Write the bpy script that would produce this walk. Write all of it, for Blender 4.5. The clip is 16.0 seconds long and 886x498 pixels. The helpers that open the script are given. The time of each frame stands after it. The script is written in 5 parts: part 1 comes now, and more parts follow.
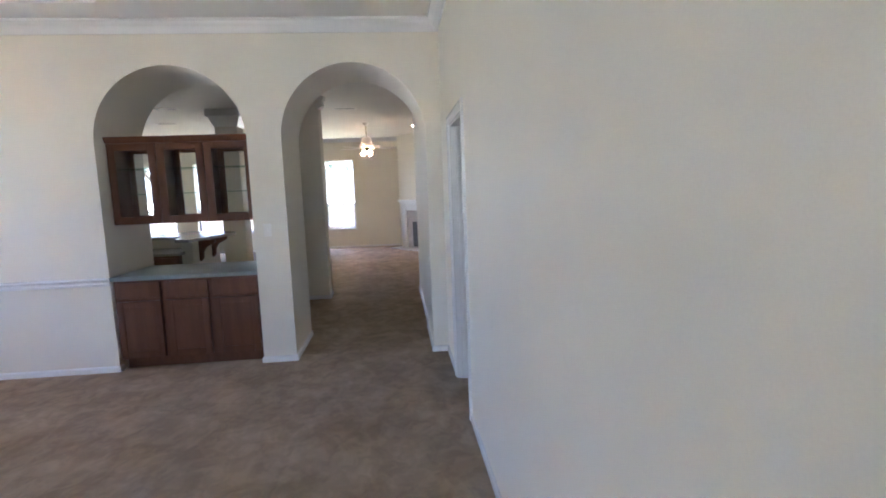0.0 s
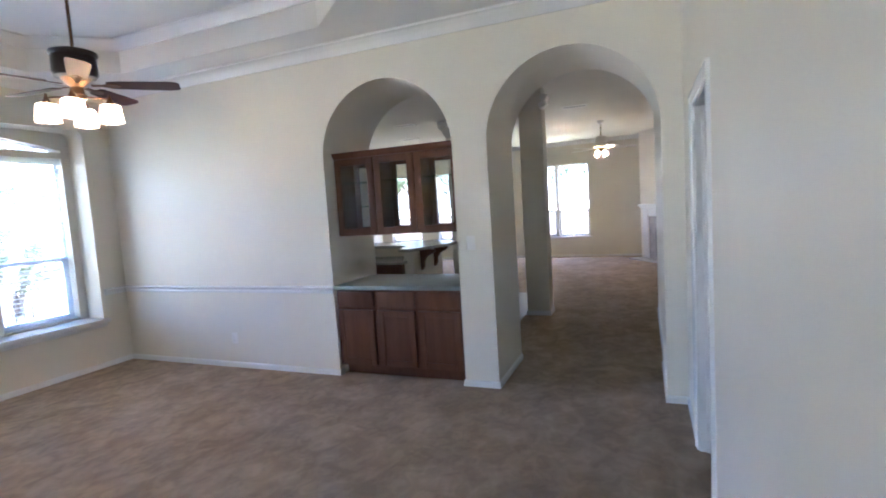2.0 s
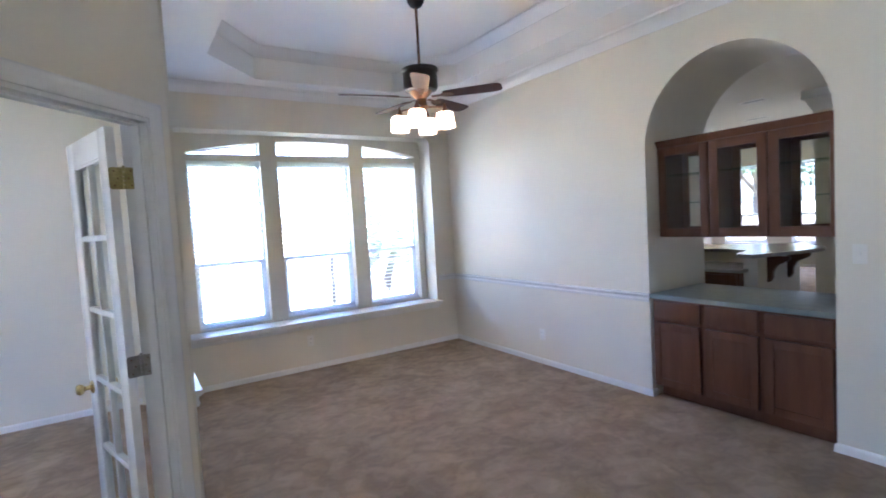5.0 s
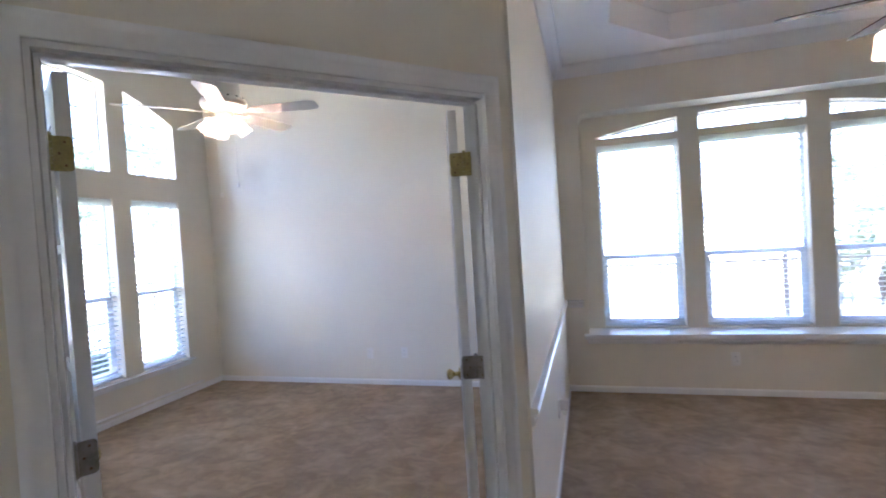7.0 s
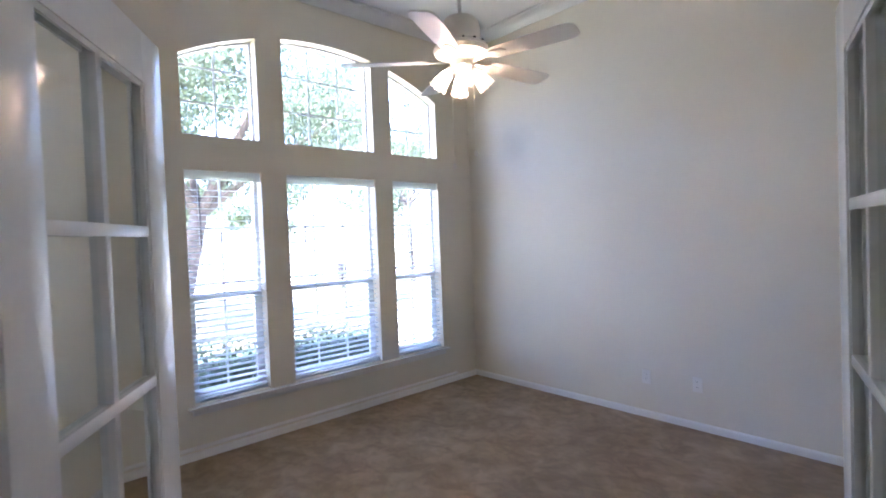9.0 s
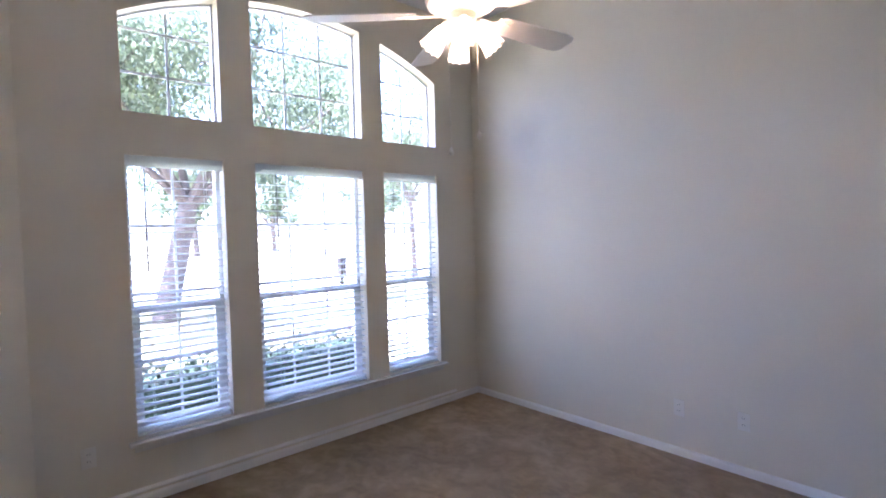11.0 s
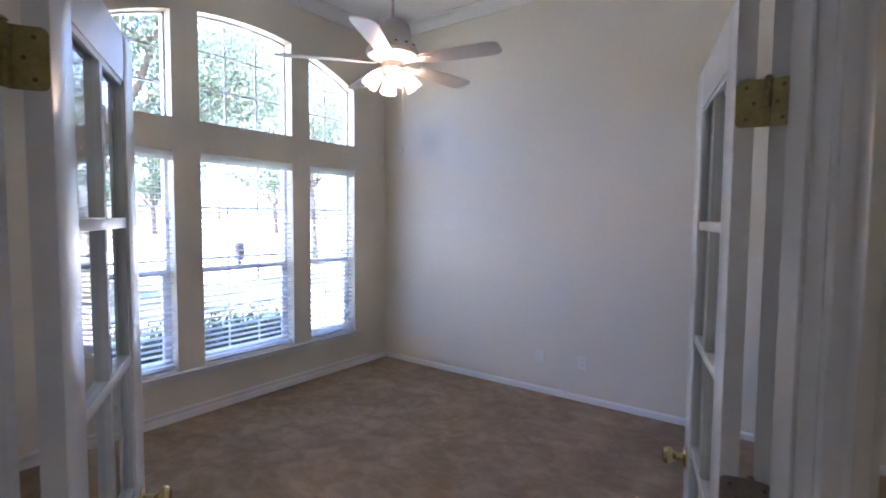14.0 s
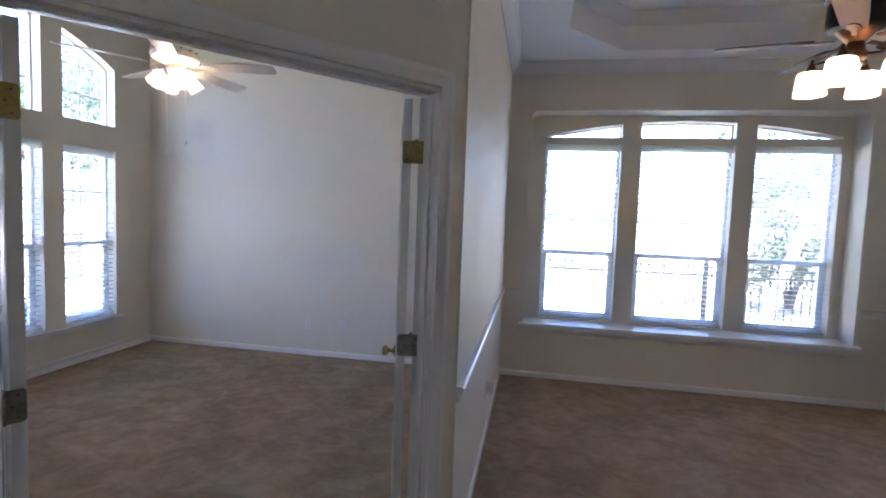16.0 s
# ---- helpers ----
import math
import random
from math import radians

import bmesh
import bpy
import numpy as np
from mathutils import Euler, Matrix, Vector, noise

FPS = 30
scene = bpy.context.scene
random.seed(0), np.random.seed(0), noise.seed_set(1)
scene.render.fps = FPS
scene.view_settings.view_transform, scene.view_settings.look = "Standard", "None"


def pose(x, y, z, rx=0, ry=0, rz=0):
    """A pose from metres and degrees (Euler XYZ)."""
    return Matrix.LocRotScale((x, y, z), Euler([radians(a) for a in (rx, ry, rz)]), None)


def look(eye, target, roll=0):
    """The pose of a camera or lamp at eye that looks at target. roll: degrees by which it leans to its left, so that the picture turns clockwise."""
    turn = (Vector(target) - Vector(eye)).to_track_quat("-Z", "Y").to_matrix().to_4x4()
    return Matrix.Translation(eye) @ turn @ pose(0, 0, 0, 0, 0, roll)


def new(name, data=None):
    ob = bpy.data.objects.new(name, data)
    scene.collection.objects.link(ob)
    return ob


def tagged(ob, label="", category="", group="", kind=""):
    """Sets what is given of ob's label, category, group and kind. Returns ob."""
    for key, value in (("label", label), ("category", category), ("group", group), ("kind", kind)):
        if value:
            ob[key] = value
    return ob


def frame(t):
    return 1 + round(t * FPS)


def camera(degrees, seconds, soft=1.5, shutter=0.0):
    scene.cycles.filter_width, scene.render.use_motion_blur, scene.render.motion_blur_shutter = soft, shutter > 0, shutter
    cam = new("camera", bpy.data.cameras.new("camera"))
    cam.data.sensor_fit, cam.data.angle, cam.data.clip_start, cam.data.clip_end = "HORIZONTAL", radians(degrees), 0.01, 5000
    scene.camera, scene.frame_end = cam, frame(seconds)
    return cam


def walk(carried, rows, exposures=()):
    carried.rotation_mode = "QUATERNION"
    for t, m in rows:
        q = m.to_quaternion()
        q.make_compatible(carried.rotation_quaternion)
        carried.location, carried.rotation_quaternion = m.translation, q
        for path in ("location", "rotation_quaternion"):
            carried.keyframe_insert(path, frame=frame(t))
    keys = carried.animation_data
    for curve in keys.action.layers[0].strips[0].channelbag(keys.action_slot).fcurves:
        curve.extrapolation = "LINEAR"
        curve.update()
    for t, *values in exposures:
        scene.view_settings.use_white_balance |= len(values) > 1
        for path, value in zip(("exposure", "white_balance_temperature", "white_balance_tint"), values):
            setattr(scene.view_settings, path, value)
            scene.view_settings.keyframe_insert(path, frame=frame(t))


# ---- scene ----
cam = camera(83.6, 16.0, 1.8, 0.25)
PATH = [
    (0, (0.181, 0.34, 1.539), (0.359, 2.318, 1.302), -2.1),
    (0.5, (0.282, 0.546, 1.539), (0.272, 2.533, 1.312), -2.5),
    (1, (0.339, 0.782, 1.542), (0.058, 2.751, 1.33), -2.9),
    (1.5, (0.371, 0.963, 1.541), (-0.164, 2.881, 1.349), -3.3),
    (2, (0.349, 1.052, 1.548), (-0.407, 2.896, 1.379), -3.6),
    (2.5, (0.345, 1.125, 1.55), (-0.658, 2.849, 1.402), -3.7),
    (3, (0.311, 1.13, 1.549), (-0.866, 2.741, 1.418), -3.6),
    (5.5, (0.054, 1.478, 1.577), (-1.795, 2.232, 1.47), -3.5),
    (6, (-0.058, 1.648, 1.572), (-2.033, 1.955, 1.486), -3.7),
    (6.5, (-0.231, 1.8, 1.557), (-2.225, 1.657, 1.492), -3.7),
    (7, (-0.445, 1.807, 1.549), (-2.362, 1.241, 1.498), -3.6),
    (7.5, (-0.677, 1.76, 1.54), (-2.449, 0.834, 1.496), -3.4),
    (8, (-0.953, 1.681, 1.553), (-2.527, 0.447, 1.512), -3.2),
    (8.5, (-1.205, 1.544, 1.539), (-2.56, 0.074, 1.498), -2.7),
    (11, (-1.887, 0.945, 1.598), (-3.209, -0.555, 1.524), -1.5),
    (11.5, (-1.915, 0.955, 1.602), (-3.292, -0.493, 1.519), -1.1),
    (12, (-1.902, 1.007, 1.593), (-3.328, -0.392, 1.502), -0.8),
    (12.5, (-1.789, 1.081, 1.591), (-3.255, -0.276, 1.495), -0.4),
    (13, (-1.562, 1.172, 1.595), (-3.079, -0.128, 1.493), -0.0),
    (13.5, (-1.368, 1.331, 1.585), (-2.915, 0.068, 1.477), 0.0),
    (14, (-1.168, 1.441, 1.595), (-2.769, 0.248, 1.473), 0.4),
    (14.5, (-0.922, 1.524, 1.597), (-2.671, 0.562, 1.471), 1.1),
    (15, (-0.7, 1.621, 1.597), (-2.567, 0.916, 1.467), 1.3),
    (15.5, (-0.484, 1.771, 1.558), (-2.412, 1.252, 1.436), 1.5),
    (16, (-0.353, 1.844, 1.575), (-2.316, 1.484, 1.437), 2.1),
]
EXPOSURE = [(0.0, 5.30, 4990, 28), (1.5, 5.33, 4900, 27), (3.0, 5.35, 4840, 27), (5.5, 5.25, 4830, 28), (7.0, 4.98, 5020, 30), (8.5, 4.66, 5100, 30), (11.0, 4.38, 5110, 35), (14.0, 4.30, 5030, 34), (16.0, 4.32, 5000, 31)]
walk(cam, [(t, look(eye, target, roll)) for t, eye, target, roll in PATH], EXPOSURE)

# ---- exposure of the walk is set above; world and sun ----
world = bpy.data.worlds.new("world")
scene.world = world
world.use_nodes = True
wn = world.node_tree
sky = wn.nodes.new("ShaderNodeTexSky")
sky.sky_type, sky.sun_disc = "NISHITA", False
sky.sun_elevation, sky.sun_rotation = radians(70), radians(90)
sky.dust_density, sky.ozone_density = 3.0, 0.3
wn.links.new(sky.outputs[0], wn.nodes["Background"].inputs[0])
wn.nodes["Background"].inputs[1].default_value = 0.11
sun = new("sun", bpy.data.lights.new("sun", "SUN"))
sun.data.energy, sun.data.angle, sun.data.color = 4.5, radians(0.6), (1.0, 0.95, 0.87)
az = radians(90)
sun.matrix_world = look((30 * math.sin(az), 30 * math.cos(az), 82), (0, 0, 0))


# ---- materials ----
def material(name, base, rough=0.6, var=0.08, scale=3.0, fine=80.0, bump=0.1, metal=0.0, spec=0.5, dark=None, stretch=(1, 1, 1), dist=0.002, per=0.0):
    """Principled surface with two scales of variation and a fine relief."""
    m = bpy.data.materials.new(name)
    m.use_nodes = True
    nt = m.node_tree
    n, l = nt.nodes, nt.links
    p = n["Principled BSDF"]
    p.inputs["Roughness"].default_value = rough
    p.inputs["Metallic"].default_value = metal
    p.inputs["Specular IOR Level"].default_value = spec
    co = n.new("ShaderNodeTexCoord")
    mp = n.new("ShaderNodeMapping")
    mp.inputs["Scale"].default_value = stretch
    l.new(co.outputs["Object"], mp.inputs[0])
    big = n.new("ShaderNodeTexNoise")
    big.inputs["Scale"].default_value, big.inputs["Detail"].default_value = scale, 5
    l.new(mp.outputs[0], big.inputs["Vector"])
    small = n.new("ShaderNodeTexNoise")
    small.inputs["Scale"].default_value, small.inputs["Detail"].default_value = fine, 3
    l.new(mp.outputs[0], small.inputs["Vector"])
    dk = dark or tuple(c * (1 - 2.2 * var) for c in base)
    mix = n.new("ShaderNodeMix")
    mix.data_type = "RGBA"
    mix.inputs["A"].default_value, mix.inputs["B"].default_value = (*dk, 1), (*base, 1)
    ramp = n.new("ShaderNodeMapRange")
    ramp.inputs["From Min"].default_value, ramp.inputs["From Max"].default_value = 0.32, 0.62
    l.new(big.outputs[0], ramp.inputs["Value"])
    l.new(ramp.outputs[0], mix.inputs["Factor"])
    mix2 = n.new("ShaderNodeMix")
    mix2.data_type, mix2.blend_type = "RGBA", "MULTIPLY"
    mix2.inputs["Factor"].default_value = min(1.0, var * 5)
    l.new(mix.outputs["Result"], mix2.inputs["A"])
    gr = n.new("ShaderNodeMapRange")
    gr.inputs["From Min"].default_value, gr.inputs["From Max"].default_value = 0.25, 0.75
    gr.inputs["To Min"].default_value, gr.inputs["To Max"].default_value = 0.72, 1.18
    l.new(small.outputs[0], gr.inputs["Value"])
    l.new(gr.outputs[0], mix2.inputs["B"])
    out = mix2.outputs["Result"]
    if per:
        info = n.new("ShaderNodeNewGeometry")
        hv = n.new("ShaderNodeHueSaturation")
        pr = n.new("ShaderNodeMapRange")
        pr.inputs["To Min"].default_value, pr.inputs["To Max"].default_value = 1 - per, 1 + per
        l.new(info.outputs["Random Per Island"], pr.inputs["Value"])
        l.new(pr.outputs[0], hv.inputs["Value"])
        l.new(out, hv.inputs["Color"])
        out = hv.outputs[0]
    l.new(out, p.inputs["Base Color"])
    b = n.new("ShaderNodeBump")
    b.inputs["Strength"].default_value, b.inputs["Distance"].default_value = bump, dist
    l.new(small.outputs[0], b.inputs["Height"])
    l.new(b.outputs[0], p.inputs["Normal"])
    return m


def carpet(name, light, dark):
    """Cut pile: broad worn areas, brushed and trodden patches with uneven edges, and a fine tufted grain."""
    m = material(name, light, 0.95, 0.09, 1.6, 230, 0.8, spec=0.06, dark=dark, dist=0.006)
    n, l = m.node_tree.nodes, m.node_tree.links
    p = n["Principled BSDF"]
    base = p.inputs["Base Color"].links[0].from_socket
    co = n.new("ShaderNodeTexCoord")
    out = base
    for scale, low, turn, lo, hi in ((4.2, 0.83, 35, 0.40, 0.60), (11.0, 0.90, -20, 0.43, 0.60)):
        mp = n.new("ShaderNodeMapping")
        mp.inputs["Rotation"].default_value = (0, 0, radians(turn))
        mp.inputs["Scale"].default_value = (1.0, 0.8, 1.0)
        l.new(co.outputs["Object"], mp.inputs[0])
        ns = n.new("ShaderNodeTexNoise")
        ns.inputs["Scale"].default_value, ns.inputs["Detail"].default_value, ns.inputs["Distortion"].default_value = scale, 3, 0.9
        l.new(mp.outputs[0], ns.inputs["Vector"])
        rg = n.new("ShaderNodeMapRange")
        rg.inputs["From Min"].default_value, rg.inputs["From Max"].default_value = lo, hi
        rg.inputs["To Min"].default_value, rg.inputs["To Max"].default_value = low, 1.04
        l.new(ns.outputs[0], rg.inputs["Value"])
        mx = n.new("ShaderNodeMix")
        mx.data_type, mx.blend_type = "RGBA", "MULTIPLY"
        mx.inputs["Factor"].default_value = 1.0
        l.new(out, mx.inputs["A"])
        l.new(rg.outputs[0], mx.inputs["B"])
        out = mx.outputs["Result"]
    l.new(out, p.inputs["Base Color"])
    return m


def glass(name, tint=(0.93, 0.97, 0.96), gloss=0.10):
    """Thin clear pane: mostly see-through, a mirror-like gloss at grazing angles."""
    m = bpy.data.materials.new(name)
    m.use_nodes = True
    n, l = m.node_tree.nodes, m.node_tree.links
    n.remove(n["Principled BSDF"])
    tr, gl, mx, fr = n.new("ShaderNodeBsdfTransparent"), n.new("ShaderNodeBsdfGlossy"), n.new("ShaderNodeMixShader"), n.new("ShaderNodeLayerWeight")
    tr.inputs[0].default_value = (*tint, 1)
    gl.inputs["Roughness"].default_value = 0.02
    fr.inputs[0].default_value = 0.5
    pw, ad = n.new("ShaderNodeMath"), n.new("ShaderNodeMath")
    pw.operation, ad.operation = "POWER", "MULTIPLY_ADD"
    pw.inputs[1].default_value = 4.5
    ad.inputs[1].default_value, ad.inputs[2].default_value = 0.85, 0.5 * gloss
    l.new(fr.outputs["Facing"], pw.inputs[0])
    l.new(pw.outputs[0], ad.inputs[0])
    l.new(ad.outputs[0], mx.inputs[0])
    l.new(tr.outputs[0], mx.inputs[1])
    l.new(gl.outputs[0], mx.inputs[2])
    l.new(mx.outputs[0], n["Material Output"].inputs[0])
    return m


def glow(name, color, strength, base=(0.9, 0.88, 0.82)):
    m = bpy.data.materials.new(name)
    m.use_nodes = True
    p = m.node_tree.nodes["Principled BSDF"]
    p.inputs["Base Color"].default_value = (*base, 1)
    p.inputs["Roughness"].default_value = 0.35
    p.inputs["Emission Color"].default_value = (*color, 1)
    p.inputs["Emission Strength"].default_value = strength
    return m


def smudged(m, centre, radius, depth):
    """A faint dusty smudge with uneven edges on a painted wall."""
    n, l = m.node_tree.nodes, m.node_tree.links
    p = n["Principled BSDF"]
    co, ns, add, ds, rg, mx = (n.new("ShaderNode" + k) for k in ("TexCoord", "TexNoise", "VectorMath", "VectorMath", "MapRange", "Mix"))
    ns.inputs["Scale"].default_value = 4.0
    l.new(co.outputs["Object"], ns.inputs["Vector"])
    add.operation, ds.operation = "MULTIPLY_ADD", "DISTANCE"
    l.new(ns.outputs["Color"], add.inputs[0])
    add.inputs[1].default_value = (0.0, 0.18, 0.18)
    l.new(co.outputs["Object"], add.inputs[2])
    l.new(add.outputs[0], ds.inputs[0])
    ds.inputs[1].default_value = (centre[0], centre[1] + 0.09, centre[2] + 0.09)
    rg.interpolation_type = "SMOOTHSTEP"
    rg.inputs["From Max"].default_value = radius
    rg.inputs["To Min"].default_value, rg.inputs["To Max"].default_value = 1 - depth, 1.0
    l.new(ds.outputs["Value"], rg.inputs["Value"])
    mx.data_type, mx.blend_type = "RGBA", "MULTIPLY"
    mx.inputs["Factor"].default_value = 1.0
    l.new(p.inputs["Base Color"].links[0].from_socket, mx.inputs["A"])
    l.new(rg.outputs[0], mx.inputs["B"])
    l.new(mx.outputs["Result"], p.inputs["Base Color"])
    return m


def frosted(name, base, share=0.6):
    """Frosted lamp glass that lets its bulb's light through on all sides."""
    m = bpy.data.materials.new(name)
    m.use_nodes = True
    n, l = m.node_tree.nodes, m.node_tree.links
    p = n["Principled BSDF"]
    p.inputs["Base Color"].default_value = (*base, 1)
    p.inputs["Roughness"].default_value = 0.3
    tl, mx = n.new("ShaderNodeBsdfTranslucent"), n.new("ShaderNodeMixShader")
    tl.inputs[0].default_value = (*base, 1)
    mx.inputs[0].default_value = share
    l.new(p.outputs[0], mx.inputs[1])
    l.new(tl.outputs[0], mx.inputs[2])
    l.new(mx.outputs[0], n["Material Output"].inputs[0])
    return m


def thin(m, share):
    """Lets part of the light through a thin leaf or slat."""
    n, l = m.node_tree.nodes, m.node_tree.links
    p, out = n["Principled BSDF"], n["Material Output"]
    tl, mx = n.new("ShaderNodeBsdfTranslucent"), n.new("ShaderNodeMixShader")
    l.new(p.inputs["Base Color"].links[0].from_socket, tl.inputs[0])
    mx.inputs[0].default_value = share
    l.new(p.outputs[0], mx.inputs[1])
    l.new(tl.outputs[0], mx.inputs[2])
    l.new(mx.outputs[0], out.inputs[0])
    return m


def wall_paint(name):
    return material(name, (0.745, 0.695, 0.575), 0.55, 0.02, 1.2, 220, 0.10, dist=0.0015)


WALL = wall_paint("wall_paint")
CEIL = material("ceiling_paint", (0.85, 0.835, 0.80), 0.8, 0.02, 1.0, 160, 0.25, dist=0.002)
# Cream ceiling tone, taken darker to stand in for the far rooms' dimness.
CEIL_FAR = material("dimmed_far_ceiling", (0.74, 0.71, 0.63), 0.8, 0.02, 1.0, 160, 0.25, dist=0.002)
TRIM = material("trim_paint", (0.80, 0.79, 0.76), 0.24, 0.015, 3, 60, 0.03)
CARPET = carpet("carpet", (0.402, 0.307, 0.212), (0.332, 0.249, 0.166))
WOOD = material("cabinet_wood", (0.122, 0.048, 0.022), 0.42, 0.06, 2.5, 18, 0.12, spec=0.35, stretch=(6, 6, 0.7), dark=(0.092, 0.035, 0.015))
LAMINATE = material("counter_laminate", (0.235, 0.275, 0.265), 0.38, 0.08, 14, 190, 0.02)
BAR_TOP = material("bar_top", (0.40, 0.38, 0.34), 0.22, 0.10, 10, 120, 0.02)
BRASS = material("brass", (0.62, 0.49, 0.23), 0.26, 0.05, 20, 120, 0.05, metal=1.0)
BRASS_OLD = material("aged_brass", (0.36, 0.31, 0.13), 0.42, 0.12, 30, 160, 0.15, metal=0.8)
BRONZE = material("dark_bronze", (0.030, 0.024, 0.022), 0.35, 0.08, 12, 90, 0.05, metal=0.6)
COPPERY = material("antique_copper", (0.16, 0.085, 0.045), 0.35, 0.10, 14, 90, 0.05, metal=0.8)
TARNISH = material("tarnished_metal", (0.30, 0.27, 0.23), 0.4, 0.12, 30, 160, 0.15, metal=0.8)
BLADE_DARK = material("dark_blade", (0.060, 0.022, 0.018), 0.5, 0.10, 4, 40, 0.05, spec=0.2, stretch=(1, 8, 1))
WHITE = material("white_enamel", (0.80, 0.77, 0.70), 0.35, 0.02, 6, 60, 0.02)
SLAT = thin(material("blind_slat", (0.84, 0.875, 0.87), 0.45, 0.015, 5, 80, 0.03), 0.5)
VINYL = material("window_vinyl", (0.84, 0.86, 0.88), 0.4, 0.02, 5, 80, 0.02)
PLASTIC = material("switch_plastic", (0.78, 0.75, 0.68), 0.35, 0.01, 5, 60, 0.01)
SLOT = material("dark_slot", (0.05, 0.05, 0.05), 0.6, 0.02)
TILE = material("kitchen_tile", (0.40, 0.37, 0.32), 0.3, 0.05, 3, 60, 0.05)
STONE = material("hearth_stone", (0.48, 0.43, 0.40), 0.5, 0.10, 9, 70, 0.1)
LAWN = material("lawn", (0.19, 0.185, 0.095), 0.9, 0.15, 0.6, 30, 1.0, dark=(0.24, 0.20, 0.12), dist=0.03)
ROAD = material("road_concrete", (0.42, 0.41, 0.39), 0.9, 0.08, 0.5, 25, 0.3)
BARK = material("bark", (0.145, 0.115, 0.095), 0.9, 0.2, 6, 40, 1.0, stretch=(2, 2, 0.4), dist=0.02)
BARK_PALE = material("pale_bark", (0.42, 0.39, 0.34), 0.8, 0.12, 5, 40, 0.5, stretch=(2, 2, 0.5), dist=0.01)
FENCE_WOOD = material("fence_wood", (0.34, 0.27, 0.21), 0.85, 0.12, 4, 30, 0.3, stretch=(6, 6, 0.6))
LEAF = thin(material("tree_leaf", (0.128, 0.162, 0.092), 0.5, 0.10, 2, 10, 0.05, per=0.5), 0.45)
LEAF_FAR = material("far_leaf", (0.085, 0.120, 0.055), 0.7, 0.10, 1, 10, 0.05, per=0.35)
HEDGE = material("hedge_leaf", (0.034, 0.056, 0.030), 0.5, 0.12, 4, 20, 0.05, per=0.5)
IRON = material("iron", (0.02, 0.02, 0.02), 0.5, 0.05, metal=0.4)
BRICKY = material("outer_wall", (0.34, 0.22, 0.16), 0.85, 0.15, 5, 50, 0.4)
PANE = glass("window_glass")
CAB_GLASS = glass("cabinet_glass", (0.95, 0.97, 0.95))
SHELF_GLASS = glass("shelf_glass", (0.55, 0.80, 0.75))
SHADE = frosted("frosted_shade", (0.90, 0.80, 0.64))
SHADE_COOL = frosted("frosted_drum_shade", (0.90, 0.82, 0.68))
DOWNLIGHT = glow("lit_downlight", (1.0, 0.70, 0.40), 6.0)
BULB = glow("lit_bulb", (1.0, 0.74, 0.48), 7.5)
BULB_WARM = glow("lit_warm_bulb", (1.0, 0.66, 0.34), 22.0)
AMBER = glass("amber_glass", (0.95, 0.45, 0.08))


# ---- mesh helpers ----
def box(bm, x0, x1, y0, y1, z0, z1, bevel=0.0, m=None):
    r = bmesh.ops.create_cube(bm, size=1.0)
    vs = r["verts"]
    for v in vs:
        v.co = Vector((x0 + (v.co.x + 0.5) * (x1 - x0), y0 + (v.co.y + 0.5) * (y1 - y0), z0 + (v.co.z + 0.5) * (z1 - z0)))
    if bevel:
        es = {e for v in vs for e in v.link_edges}
        out = bmesh.ops.bevel(bm, geom=list(es), offset=bevel, segments=2, affect="EDGES", profile=0.6)
        vs = {v for f in out["faces"] for v in f.verts} | {v for v in vs if v.is_valid}
    if m:
        for v in vs:
            v.co = m @ v.co
    return bm


def lathe(bm, prof, seg=24, m=None, cap=True):
    """Turns (radius, z) pairs round the z axis."""
    m = m or Matrix()
    rings = []
    for r, z in prof:
        rings.append([bm.verts.new(m @ Vector((r * math.cos(2 * math.pi * k / seg), r * math.sin(2 * math.pi * k / seg), z))) for k in range(seg)])
    for a, b in zip(rings, rings[1:]):
        for k in range(seg):
            bm.faces.new((a[k], a[(k + 1) % seg], b[(k + 1) % seg], b[k]))
    if cap:
        bm.faces.new(list(reversed(rings[0])))
        bm.faces.new(rings[-1])
    return bm


def tube(bm, pts, radii, seg=8):
    """A tapered round tube through pts."""
    rings = []
    for i, p in enumerate(pts):
        d = (Vector(pts[min(i + 1, len(pts) - 1)]) - Vector(pts[max(i - 1, 0)])).normalized()
        q = d.to_track_quat("Z", "Y")
        rings.append([bm.verts.new(Vector(p) + q @ Vector((radii[i] * math.cos(2 * math.pi * k / seg), radii[i] * math.sin(2 * math.pi * k / seg), 0))) for k in range(seg)])
    for a, b in zip(rings, rings[1:]):
        for k in range(seg):
            bm.faces.new((a[k], a[(k + 1) % seg], b[(k + 1) % seg], b[k]))
    bm.faces.new(list(reversed(rings[0])))
    bm.faces.new(rings[-1])


def prism(bm, poly, z0, z1, m=None):
    """A flat polygon in x and y, drawn up from z0 to z1."""
    m = m or Matrix()
    lo = [bm.verts.new(m @ Vector((x, y, z0))) for x, y in poly]
    hi = [bm.verts.new(m @ Vector((x, y, z1))) for x, y in poly]
    k = len(poly)
    bm.faces.new(list(reversed(lo)))
    bm.faces.new(hi)
    for i in range(k):
        bm.faces.new((lo[i], lo[(i + 1) % k], hi[(i + 1) % k], hi[i]))
    return bm


